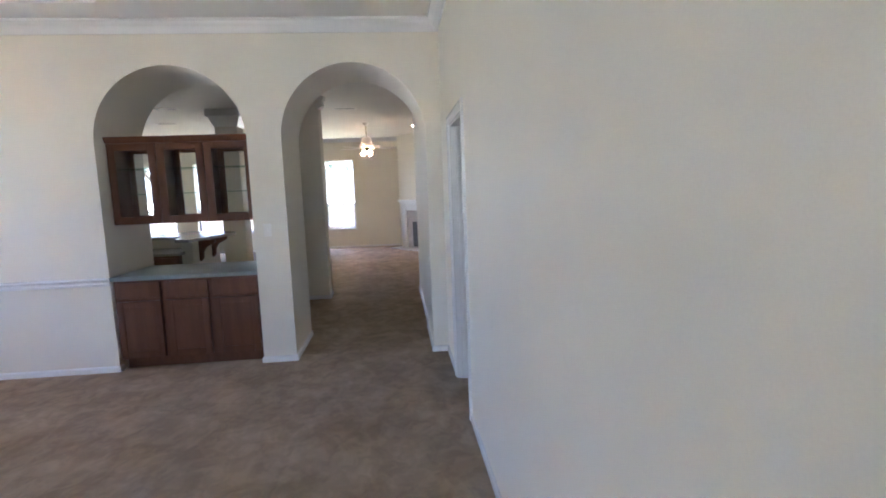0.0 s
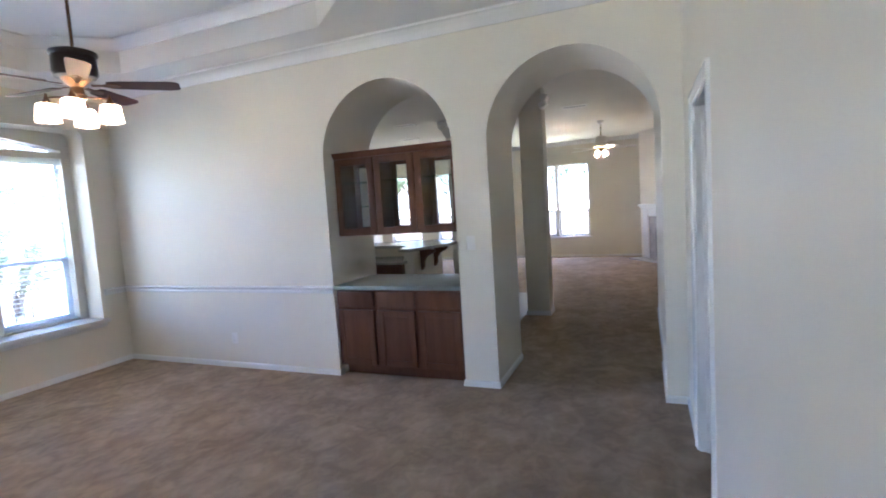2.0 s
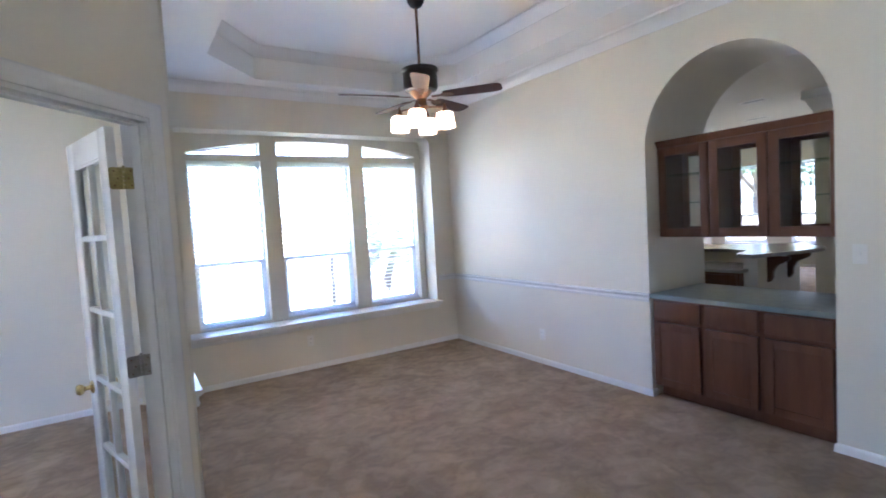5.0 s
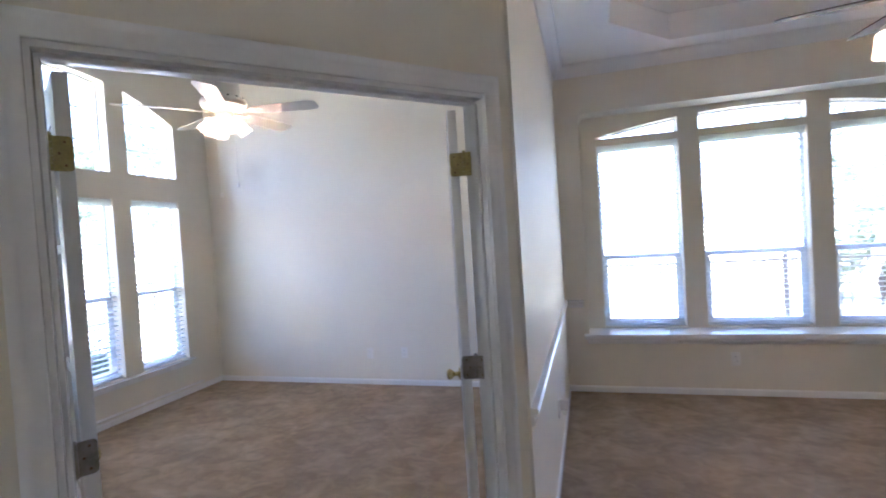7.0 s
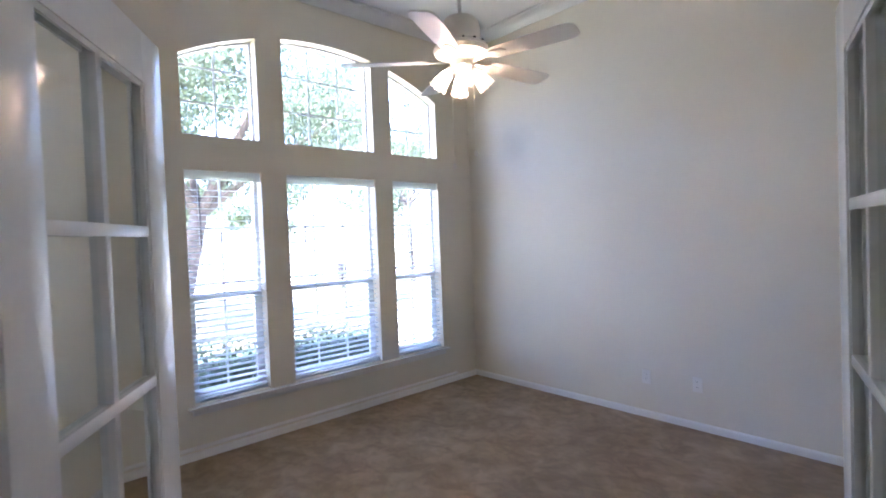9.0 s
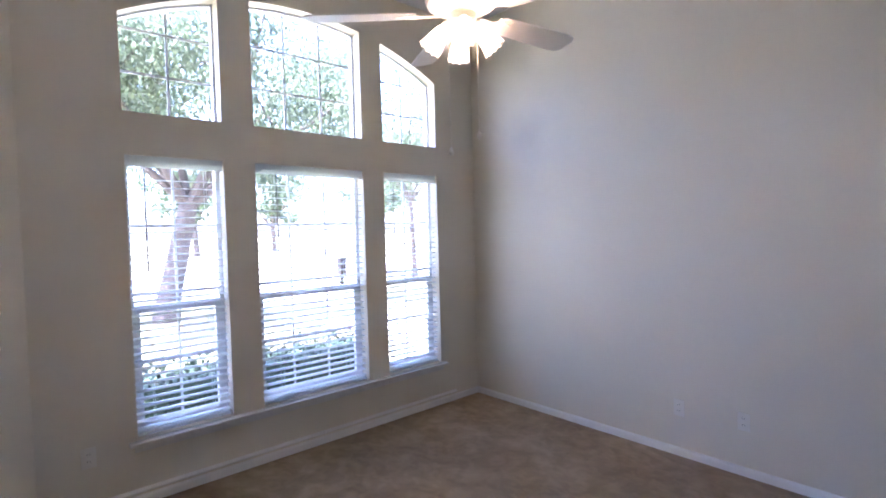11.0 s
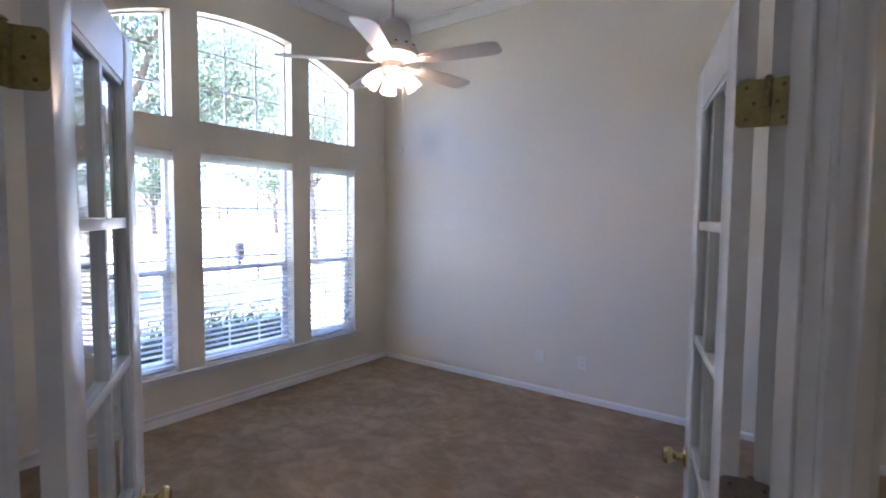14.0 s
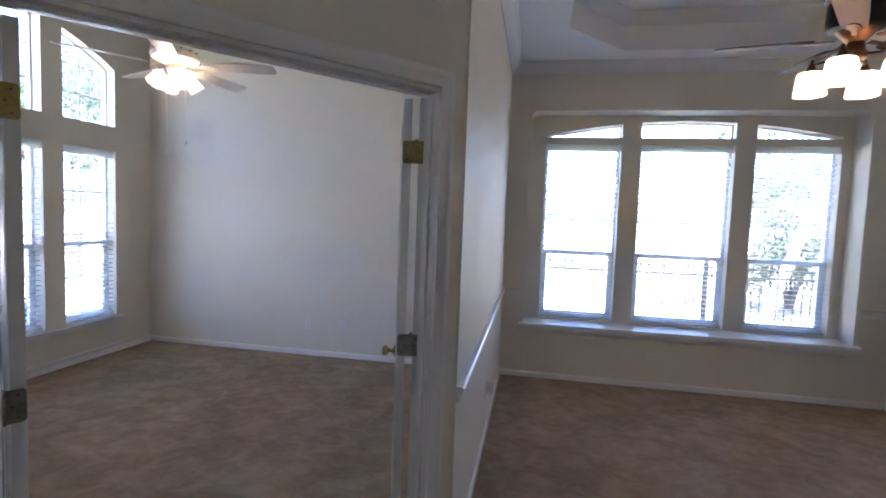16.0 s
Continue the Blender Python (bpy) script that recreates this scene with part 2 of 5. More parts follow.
def sweep(bm, path, prof, closed=False, m=None):
    """Runs a moulding's profile (out to the left of the path, up) along a path in x and y, mitred at its corners."""
    m = m or Matrix()
    P = [Vector(p) for p in path]
    k = len(P)
    rings = []
    for i in range(k):
        a = P[i - 1] if (closed or i) else None
        b = P[(i + 1) % k] if (closed or i < k - 1) else None
        da = (P[i] - a).normalized() if a is not None else None
        db = (b - P[i]).normalized() if b is not None else None
        da = da if da is not None else db
        db = db if db is not None else da
        na, nb = Vector((-da.y, da.x)), Vector((-db.y, db.x))
        s = na + nb
        s = s / max(0.15, s.dot(na))
        rings.append([bm.verts.new(m @ Vector((P[i].x + s.x * o, P[i].y + s.y * o, z))) for o, z in prof])
    q = len(prof)
    span = range(k) if closed else range(k - 1)
    for i in span:
        a, b = rings[i], rings[(i + 1) % k]
        for j in range(q):
            bm.faces.new((a[j], b[j], b[(j + 1) % q], a[(j + 1) % q]))
    if not closed:
        bm.faces.new(list(reversed(rings[0])))
        bm.faces.new(rings[-1])
    return bm


def finish(name, bm, mat, smooth=35):
    bmesh.ops.recalc_face_normals(bm, faces=bm.faces)
    me = bpy.data.meshes.new(name)
    bm.to_mesh(me)
    bm.free()
    me.materials.append(mat)
    if smooth:
        me.polygons.foreach_set("use_smooth", [True] * len(me.polygons))
        me.set_sharp_from_angle(angle=radians(smooth))
    return me


def part(name, bm, mat, parent, label="", at=None, smooth=35):
    ob = new(name, finish(name, bm, mat, smooth))
    ob.parent = parent
    if at is not None:
        ob.matrix_basis = at
    return tagged(ob, label)


def thing(name, m, label, category, group="", kind=""):
    ob = new(name)
    ob.empty_display_size = 0.1
    ob.matrix_basis = m
    return tagged(ob, label, category, group, kind)


def solid(name, bm, mat, label, category, kind="structure", m=None, smooth=35):
    ob = new(name, finish(name, bm, mat, smooth))
    if m is not None:
        ob.matrix_basis = m
    return tagged(ob, label, category, "", kind)


def holed(bm, u0, u1, z0, z1, t, holes, slices=28):
    """A wall in its own plane (u along x, thickness t along y) with holes (ua, ub, za, top), where top is a height or a function of u."""
    cuts = {u0, u1}
    for ua, ub, za, top in holes:
        cuts |= {ua, ub}
        if callable(top):
            c, r = (ua + ub) / 2, (ub - ua) / 2
            cuts |= {c - r * math.cos(math.pi * k / slices) for k in range(1, slices)}
    cuts = sorted(cuts)
    vert = {}

    def V(u, y, z):
        key = (round(u, 5), round(y, 5), round(z, 5))
        if key not in vert:
            vert[key] = bm.verts.new(key)
        return vert[key]

    def face(vs):
        vs = list(dict.fromkeys(vs))
        if len(vs) > 2 and not bm.faces.get(vs):
            bm.faces.new(vs)

    def spans(ua, ub):
        mid, out, low = (ua + ub) / 2, [], (z0, z0)
        for ha, hb, za, top in sorted((h for h in holes if h[0] < mid < h[1]), key=lambda h: h[2]):
            f = top if callable(top) else (lambda u, top=top: top)
            if za > low[0] + 1e-6:
                out.append((low, (za, za)))
            low = (f(ua), f(ub))
        out.append((low, (z1, z1)))
        return out

    cols = [(a, b, spans(a, b)) for a, b in zip(cuts, cuts[1:]) if b - a > 1e-6]
    for i, (a, b, sp) in enumerate(cols):
        for (la, lb), (ha, hb) in sp:
            for y, flip in ((0, False), (t, True)):
                q = [V(a, y, la), V(b, y, lb), V(b, y, hb), V(a, y, ha)]
                face(q[::-1] if flip else q)
            face([V(a, 0, la), V(a, t, la), V(b, t, lb), V(b, 0, lb)])
            face([V(a, 0, ha), V(b, 0, hb), V(b, t, hb), V(a, t, ha)])
        for u, other, side in ((a, cols[i - 1][2] if i else None, 0), (b, cols[i + 1][2] if i + 1 < len(cols) else None, 1)):
            mine = [(lo[side], hi[side]) for lo, hi in sp]
            theirs = [(lo[1 - side], hi[1 - side]) for lo, hi in other] if other else []
            for lo, hi in mine:
                free = [(lo, hi)]
                for a2, b2 in theirs:
                    free = [s for x, y in free for s in ((x, min(y, a2)), (max(x, b2), y)) if s[1] - s[0] > 1e-5]
                for x, y in free:
                    face([V(u, 0, x), V(u, t, x), V(u, t, y), V(u, 0, y)])
    return bm


def axes(origin, ux, uy):
    """A frame whose x runs along ux and y along uy (both level)."""
    m = Matrix.Identity(4)
    m.col[0][:3], m.col[1][:3], m.col[2][:3], m.col[3][:3] = (*ux, 0), (*uy, 0), (0, 0, 1), origin
    return m


# ---- plan ----
WX, WY, NY, EX = -5.275, 1.557, 4.955, 0.62       # dining: west, south and north faces; east wall of hall
NB = 5.78                                          # far side of the thick arch wall
H1, H2 = 3.05, 3.66                                # ceilings: dining and hall, office
OX, OY = -5.325, -2.482                            # office: west and south faces
DA, DD, DN = Vector((-2.308, 1.352)), Vector((0.7470, -0.6648)), Vector((0.6648, 0.7470))   # slanted door wall: hinge, along, towards the hall
DP = DA + 0.12 * DN
DOOR = axes((DP.x, DP.y, 0), DD, -DN)              # hall face of the slanted wall at y = 0
C1 = DP - 0.155 * DD                               # its corner with the partition
C2 = DP + 1.42 * DD                                # its other end
FX = C2.x                                          # west face of the entry hall
FS = -2.6                                          # south end of the entry hall
BACK = 14.6                                        # north wall of the far rooms
ARCH_L, ARCH_R, SPRING = (-2.395, -1.115), (-0.815, 0.475), 2.05


def round_top(a, b, z):
    c, r = (a + b) / 2, (b - a) / 2
    return lambda u: z + math.sqrt(max(0.0, r * r - (u - c) ** 2))


def bow(c, top, r):
    return lambda u: top - (r - math.sqrt(r * r - (u - c) ** 2))


def eased(a, b, z, r):
    """A level head with rounded ends."""
    def f(u):
        d = max(0.0, r - min(u - a, b - u))
        return z - r + math.sqrt(max(0.0, r * r - d * d))
    return f


# ---- floors, walls, ceilings ----
bm = bmesh.new()
box(bm, -7.3, 3.6, FS - 0.2, BACK + 0.2, -0.12, 0)
solid("floor", bm, CARPET, "brown cut-pile carpet with faint vacuum marks", "carpet")

arch_holes = [(ARCH_L[0], ARCH_L[1], 0, round_top(*ARCH_L, SPRING)), (ARCH_R[0], ARCH_R[1], 0, round_top(*ARCH_R, SPRING))]
bm = bmesh.new()
holed(bm, -5.69, 0.80, 0, 3.4, NB - NY, arch_holes, 40)
rim = [e for e in bm.edges if len(e.link_faces) == 2 and e.calc_face_angle(0) > 0.9 and all(any(a - 1e-3 <= v.co.x <= b + 1e-3 for a, b in (ARCH_L, ARCH_R)) for v in e.verts) and all(v.co.z < 2.95 for v in e.verts) and abs(e.verts[0].co.y - e.verts[1].co.y) < 1e-4]
bmesh.ops.bevel(bm, geom=rim, offset=0.016, segments=3, affect="EDGES", profile=0.5)
solid("wall_north", bm, WALL, "thick cream wall with two round-headed arches", "wall", m=pose(0, NY, 0))

bm = bmesh.new()
holed(bm, WY - 0.2, NY + 0.1, 0, 3.4, 0.255, [(1.765, 4.665, 0.53, eased(1.765, 4.665, 2.605, 0.07))], 56)
rim = [e for e in bm.edges if len(e.link_faces) == 2 and e.calc_face_angle(0) > 0.9 and all(abs(v.co.y) < 1e-4 and 1.76 < v.co.x < 4.67 and 0.52 < v.co.z < 2.61 for v in e.verts)]
bmesh.ops.bevel(bm, geom=rim, offset=0.020, segments=3, affect="EDGES", profile=0.5)
solid("wall_west_dining", bm, WALL, "cream dining wall with a shallow window recess", "wall", m=axes((WX, 0, 0), (0, 1), (-1, 0)))
DWIN = ((1.92, 2.65), (2.83, 3.68), (3.86, 4.58))
dtop = bow(3.255, 2.555, 6.3)
bm = bmesh.new()
holed(bm, WY - 0.2, NY + 0.1, 0, 3.4, 0.16, [h for a, b in DWIN for h in ((a, b, 0.56, 2.33), (a, b, 2.395, lambda u: max(dtop(u), 2.397)))], 12)
solid("wall_window_dining", bm, WALL, "cream back wall of the recess pierced by three windows", "wall", m=axes((WX - 0.255, 0, 0), (0, 1), (-1, 0)))

bm = bmesh.new()
prism(bm, [(OX - 0.3, WY - 0.12), (C1.x - 0.01, WY - 0.12), (C1.x, WY), (OX - 0.3, WY)], 0, 3.9)
solid("wall_partition", bm, WALL, "cream partition between dining room and office", "wall")

bm = bmesh.new()
holed(bm, -0.155, 1.42, 0, 3.9, 0.12, [(-0.032, 1.277, 0, 2.062)])
solid("wall_french_doors", bm, WALL, "slanted cream wall with a double door opening", "wall", m=DOOR)

bm = bmesh.new()
holed(bm, FS, NB, 0, 3.4, 0.13, [(3.53, 4.25, 0, 2.04)])
solid("wall_east", bm, WALL, "long cream hall wall with a doorway", "wall", m=axes((EX, 0, 0), (0, 1), (1, 0)))

OWIN = ((-2.99, -2.43), (-4.07, -3.20), (-4.85, -4.27))
otop = bow(-3.64, 3.235, 2.52)
bm = bmesh.new()
holed(bm, OX - 0.3, FX + 0.1, 0, 3.9, 0.17, [h for a, b in OWIN for h in ((a, b, 0.39, 2.10), (a, b, 2.352, otop))], 14)
solid("wall_south_office", bm, WALL, "cream office wall with three tall and three arched windows", "wall", m=axes((0, OY, 0), (1, 0), (0, -1)))

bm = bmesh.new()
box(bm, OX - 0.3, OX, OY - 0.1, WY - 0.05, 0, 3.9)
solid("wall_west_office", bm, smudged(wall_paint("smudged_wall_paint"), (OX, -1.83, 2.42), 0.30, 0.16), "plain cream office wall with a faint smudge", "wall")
bm = bmesh.new()
prism(bm, [(FX - 0.12, C2.y - 0.02), (FX - 0.12, OY + 0.75), (-1.95, OY), (-1.95, OY - 0.15), (FX, OY - 0.15), (FX, C2.y + 0.02)], 0, 3.9)
solid("wall_east_office", bm, WALL, "plain cream wall between office and entry", "wall")
bm = bmesh.new()
EWIN = ((-1.02, -0.42), (-0.10, 0.50))
holed(bm, FX - 0.1, EX + 0.1, 0, 3.4, 0.15, [(a, b, 0.30, 2.45) for a, b in EWIN])
solid("wall_south_entry", bm, WALL, "plain cream entry wall with two tall windows", "wall", m=axes((0, FS, 0), (1, 0), (0, -1)))

TX0, TX1, TY0, TY1, TZ = -4.96, -1.47, 2.03, 4.54, 3.36
TC = (0.58, 0.50)
tray = [(TX0 + TC[0], TY0), (TX1 - TC[0], TY0), (TX1, TY0 + TC[1]), (TX1, TY1 - TC[1]), (TX1 - TC[0], TY1), (TX0 + TC[0], TY1), (TX0, TY1 - TC[1]), (TX0, TY0 + TC[1])]
outer = [(WX - 0.05, WY - 0.03), (C1.x, C1.y - 0.02), (C2.x - 0.03, C2.y - 0.03), (FX - 0.05, FS), (EX + 0.05, FS), (EX + 0.05, NY + 0.05), (WX - 0.05, NY + 0.05)]
bm = bmesh.new()
edges = []
rings = []
for ring in (outer, tray):
    vs = [bm.verts.new((x, y, H1)) for x, y in ring]
    rings.append(vs)
    edges += [bm.edges.new((vs[i], vs[(i + 1) % len(vs)])) for i in range(len(vs))]
bmesh.ops.triangle_fill(bm, use_beauty=True, use_dissolve=False, edges=edges)
up = [bm.verts.new((x, y, TZ)) for x, y in tray]
for i in range(8):
    bm.faces.new((rings[1][i], rings[1][(i + 1) % 8], up[(i + 1) % 8], up[i]))
bm.faces.new(up)
lid = [bm.verts.new((x, y, 3.45)) for x, y in outer]
bm.faces.new(lid)
for i in range(len(outer)):
    bm.faces.new((rings[0][i], rings[0][(i + 1) % len(outer)], lid[(i + 1) % len(outer)], lid[i]))
solid("ceiling", bm, CEIL, "off-white dining ceiling with an eight-sided tray", "ceiling", smooth=0)
bm = bmesh.new()
prism(bm, [(OX - 0.1, OY - 0.1), (FX - 0.05, OY - 0.1), (FX - 0.05, C2.y), (C1.x, WY - 0.05), (OX - 0.1, WY - 0.05)], H2, H2 + 0.1)
solid("ceiling_office", bm, CEIL, "off-white high office ceiling", "ceiling")
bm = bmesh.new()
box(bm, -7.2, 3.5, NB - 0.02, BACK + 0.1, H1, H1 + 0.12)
solid("ceiling_far", bm, CEIL_FAR, "cream ceiling over kitchen and family room, darkened for their dim light", "ceiling")

# far rooms
bm = bmesh.new()
KW = ((-6.85, -5.85), (-5.3, -4.6), (-4.2, -3.6), (-2.62, -1.83), (-1.78, -0.98))
holed(bm, -7.2, 3.6, 0, 3.4, 0.16, [(a, b, 0.55, 2.46) for a, b in KW])
solid("wall_north_far", bm, WALL, "cream far wall with tall windows", "wall", m=axes((0, BACK, 0), (1, 0), (0, 1)))
bm = bmesh.new()
box(bm, -7.35, -5.692, 5.66, NB, 0, 3.4)
holed(bm, NB, BACK + 0.1, 0, 3.4, 0.15, [])
for v in bm.verts:
    if v.co.x > 0:
        v.co = Vector((-7.2 - v.co.y, v.co.x, v.co.z))
solid("wall_west_kitchen", bm, WALL, "plain cream kitchen wall", "wall")
bm = bmesh.new()
box(bm, 0.49, 0.62, NB + 0.002, 8.1, 0, 3.4)
solid("wall_hall_far", bm, WALL, "plain cream passage wall", "wall")
bm = bmesh.new()
box(bm, 3.5, 3.65, 4.0, BACK + 0.1, 0, 3.4)
solid("wall_east_family", bm, WALL, "plain cream family room wall", "wall")
bm = bmesh.new()
box(bm, 0.62, 3.6, 7.97, 8.098, 0, 3.4)
solid("wall_south_family", bm, WALL, "plain cream family room wall", "wall")
bm = bmesh.new()
prism(bm, [(0.27, BACK), (0.27, 14.2), (1.3, 12.7), (3.5, 12.7), (3.5, BACK)], 0, 3.4)
solid("wall_chimney", bm, WALL, "slanted cream chimney breast", "wall")
bm = bmesh.new()
box(bm, -1.17, -0.86, 7.68, 7.95, 0, H1 - 0.002, 0.012)
solid("wall_column", bm, WALL, "square cream drywall column in the passage", "column")
bm = bmesh.new()
box(bm, -1.184, -0.846, 7.666, 7.964, 0, 0.058, 0.006)
solid("baseboard_column", bm, TRIM, "white baseboard round the column", "baseboard")
bm = bmesh.new()
box(bm, -7.2, -1.20, NB, 9.3, 0.0005, 0.006)
solid("floor_kitchen", bm, TILE, "pale kitchen floor tiles", "tile floor")

# ---- mouldings ----
BASE = [(0, 0), (0.014, 0), (0.014, 0.036), (0.0125, 0.043), (0.009, 0.049), (0.004, 0.054), (0, 0.056)]
RAIL = [(0, 0.795), (0.012, 0.797), (0.016, 0.815), (0.011, 0.824), (0.013, 0.838), (0.030, 0.847), (0.034, 0.858), (0.026, 0.866), (0, 0.868)]


def crown(h, s=0.10):
    return [(0, h - s), (0.10 * s, h - s), (0.16 * s, h - 0.86 * s), (0.42 * s, h - 0.62 * s), (0.70 * s, h - 0.28 * s), (0.90 * s, h - 0.20 * s), (0.95 * s, h - 0.004), (0, h - 0.004)]


def run(name, paths, prof, label, category, closed=False):
    bm = bmesh.new()
    for p in paths:
        sweep(bm, p, prof, closed)
    return solid(name, bm, TRIM, label, category)


pier = (ARCH_L[1], ARCH_R[0])
run("baseboard", [
    [(ARCH_L[0], NY + 0.06), (ARCH_L[0], NY), (WX, NY), (WX, WY), (C1.x, WY), tuple(DP - 0.099 * DD)],
    [(pier[1], NB), (pier[1], NY), (pier[0], NY), (pier[0], NY + 0.03)],
    [(EX, 4.33), (EX, NY), (ARCH_R[1], NY), (ARCH_R[1], NB), (0.49, NB), (0.49, 8.1)],
    [(EX, FS), (EX, 3.45)],
    [tuple(DP + 1.345 * DD), tuple(C2), (FX, FS), (EX, FS)],
], BASE, "white painted baseboard", "baseboard")
run("baseboard_office", [
    [tuple(DP - 0.122 * DN - 0.099 * DD), (C1.x - 0.01, WY - 0.12), (OX, WY - 0.12), (OX, OY), (-1.95, OY), (FX - 0.12, OY + 0.75), (FX - 0.12, C2.y - 0.02)],
], BASE, "white painted baseboard in the office", "baseboard")
run("baseboard_far", [[(0.27, BACK), (-7.2, BACK)]], BASE, "white baseboard of the family room", "baseboard")
CAP = [(0, 0.066), (0.004, 0.067), (0.004, 0.076), (0.020, 0.077), (0.024, 0.083), (0.019, 0.090), (0.010, 0.095), (0, 0.097)]
run("trim_low", [[(-5.02, OY), (-1.96, OY)]], CAP, "white cap strip above the office baseboard", "trim")
run("trim_chair_rail", [
    [(ARCH_L[0], NY), (WX, NY), (WX, 4.70)], [(WX, 1.73), (WX, WY), (C1.x + 0.004, WY)],
], RAIL, "white chair rail moulding", "chair rail")
run("trim_crown", [[(EX, FS), (EX, NY), (WX, NY), (WX, WY), (C1.x, C1.y + 0.01), tuple(C2), (FX, FS)]], crown(H1, 0.105), "white crown moulding", "crown moulding", True)
run("trim_crown_tray", [tray], crown(TZ, 0.10), "white crown moulding inside the ceiling tray", "crown moulding", True)
run("trim_crown_office", [[(C1.x - 0.02, WY - 0.12), (OX, WY - 0.12), (OX, OY), (-1.95, OY), (FX - 0.12, OY + 0.75), (FX - 0.12, C2.y - 0.06)]], crown(H2, 0.11), "white crown moulding in the office", "crown moulding", True)
run("trim_crown_far", [[(0.27, BACK), (-7.2, BACK)]], crown(H1, 0.10), "white crown moulding of the far rooms", "crown moulding")

# door linings and casings: width along x, hall face at y = 0 of the wall's own frame
CASE = [(0, 0), (0.010, 0), (0.0125, 0.003), (0.0135, 0.030), (0.0165, 0.037), (0.0200, 0.042), (0.0205, 0.057), (0.0165, 0.065), (0, 0.066)]


def casing(bm, a, b, top, m, y0=0.0, side=-1):
    """A mitred architrave round an opening on the face y = y0; side is the way out of the wall."""
    rows = []
    for o, i in CASE:
        y = y0 + side * o
        rows.append([bm.verts.new(m @ Vector(c)) for c in ((a - i, y, 0), (a - i, y, top + i), (b + i, y, top + i), (b + i, y, 0))])
    for p, q in zip(rows, rows[1:] + rows[:1]):
        for k in range(3):
            bm.faces.new((p[k], p[k + 1], q[k + 1], q[k]))
    bm.faces.new([r[0] for r in rows])
    bm.faces.new([r[3] for r in rows])
    return bm


bm = bmesh.new()
casing(bm, -0.030, 1.275, 2.060, DOOR)
casing(bm, -0.030, 1.275, 2.060, DOOR, 0.12, 1)
box(bm, -0.038, -0.027, 0.001, 0.119, 0, 2.044, 0, DOOR)
box(bm, 1.261, 1.277, 0.001, 0.119, 0, 2.044, 0, DOOR)
box(bm, -0.032, 1.277, 0.001, 0.119, 2.044, 2.062, 0, DOOR)
box(bm, -0.027, -0.014, 0.035, 0.075, 0, 2.032, 0.002, DOOR)
box(bm, 1.249, 1.261, 0.035, 0.075, 0, 2.032, 0.002, DOOR)
box(bm, -0.016, 1.261, 0.035, 0.075, 2.032, 2.044, 0.002, DOOR)
solid("trim_french_doors", bm, TRIM, "white painted casing and jamb of the double doors", "door casing")
EAST = axes((EX, 0, 0), (0, 1), (1, 0))
bm = bmesh.new()
casing(bm, 3.532, 4.248, 2.038, EAST)
box(bm, 3.53, 3.548, 0.001, 0.129, 0, 2.022, 0, EAST)
box(bm, 4.232, 4.25, 0.001, 0.129, 0, 2.022, 0, EAST)
box(bm, 3.53, 4.25, 0.001, 0.129, 2.022, 2.04, 0, EAST)
box(bm, 4.22, 4.232, 0.04, 0.08, 0, 2.022, 0.002, EAST)
box(bm, 3.548, 3.56, 0.04, 0.08, 0, 2.022, 0.002, EAST)
solid("trim_hall_door", bm, TRIM, "white painted casing of the hall doorway", "door casing")
bm = bmesh.new()
box(bm, 4.2295, 4.232, 0.088, 0.112, 0.93, 0.99, 0.0008, EAST)
solid("trim_strike", bm, BRASS_OLD, "small brass strike plate on the door jamb", "strike plate")
bm = bmesh.new()
box(bm, 1.6, 1.75, 3.0, 5.7, 0, 3.1)
box(bm, 0.75, 1.75, 2.9, 3.02, 0, 3.1)
box(bm, 0.75, 1.75, 5.6, 5.7, 0, 3.1)
box(bm, 0.70, 1.75, 2.9, 5.7, 2.6, 2.7)
solid("wall_closet", bm, WALL, "plain cream walls beyond the hall doorway", "wall")


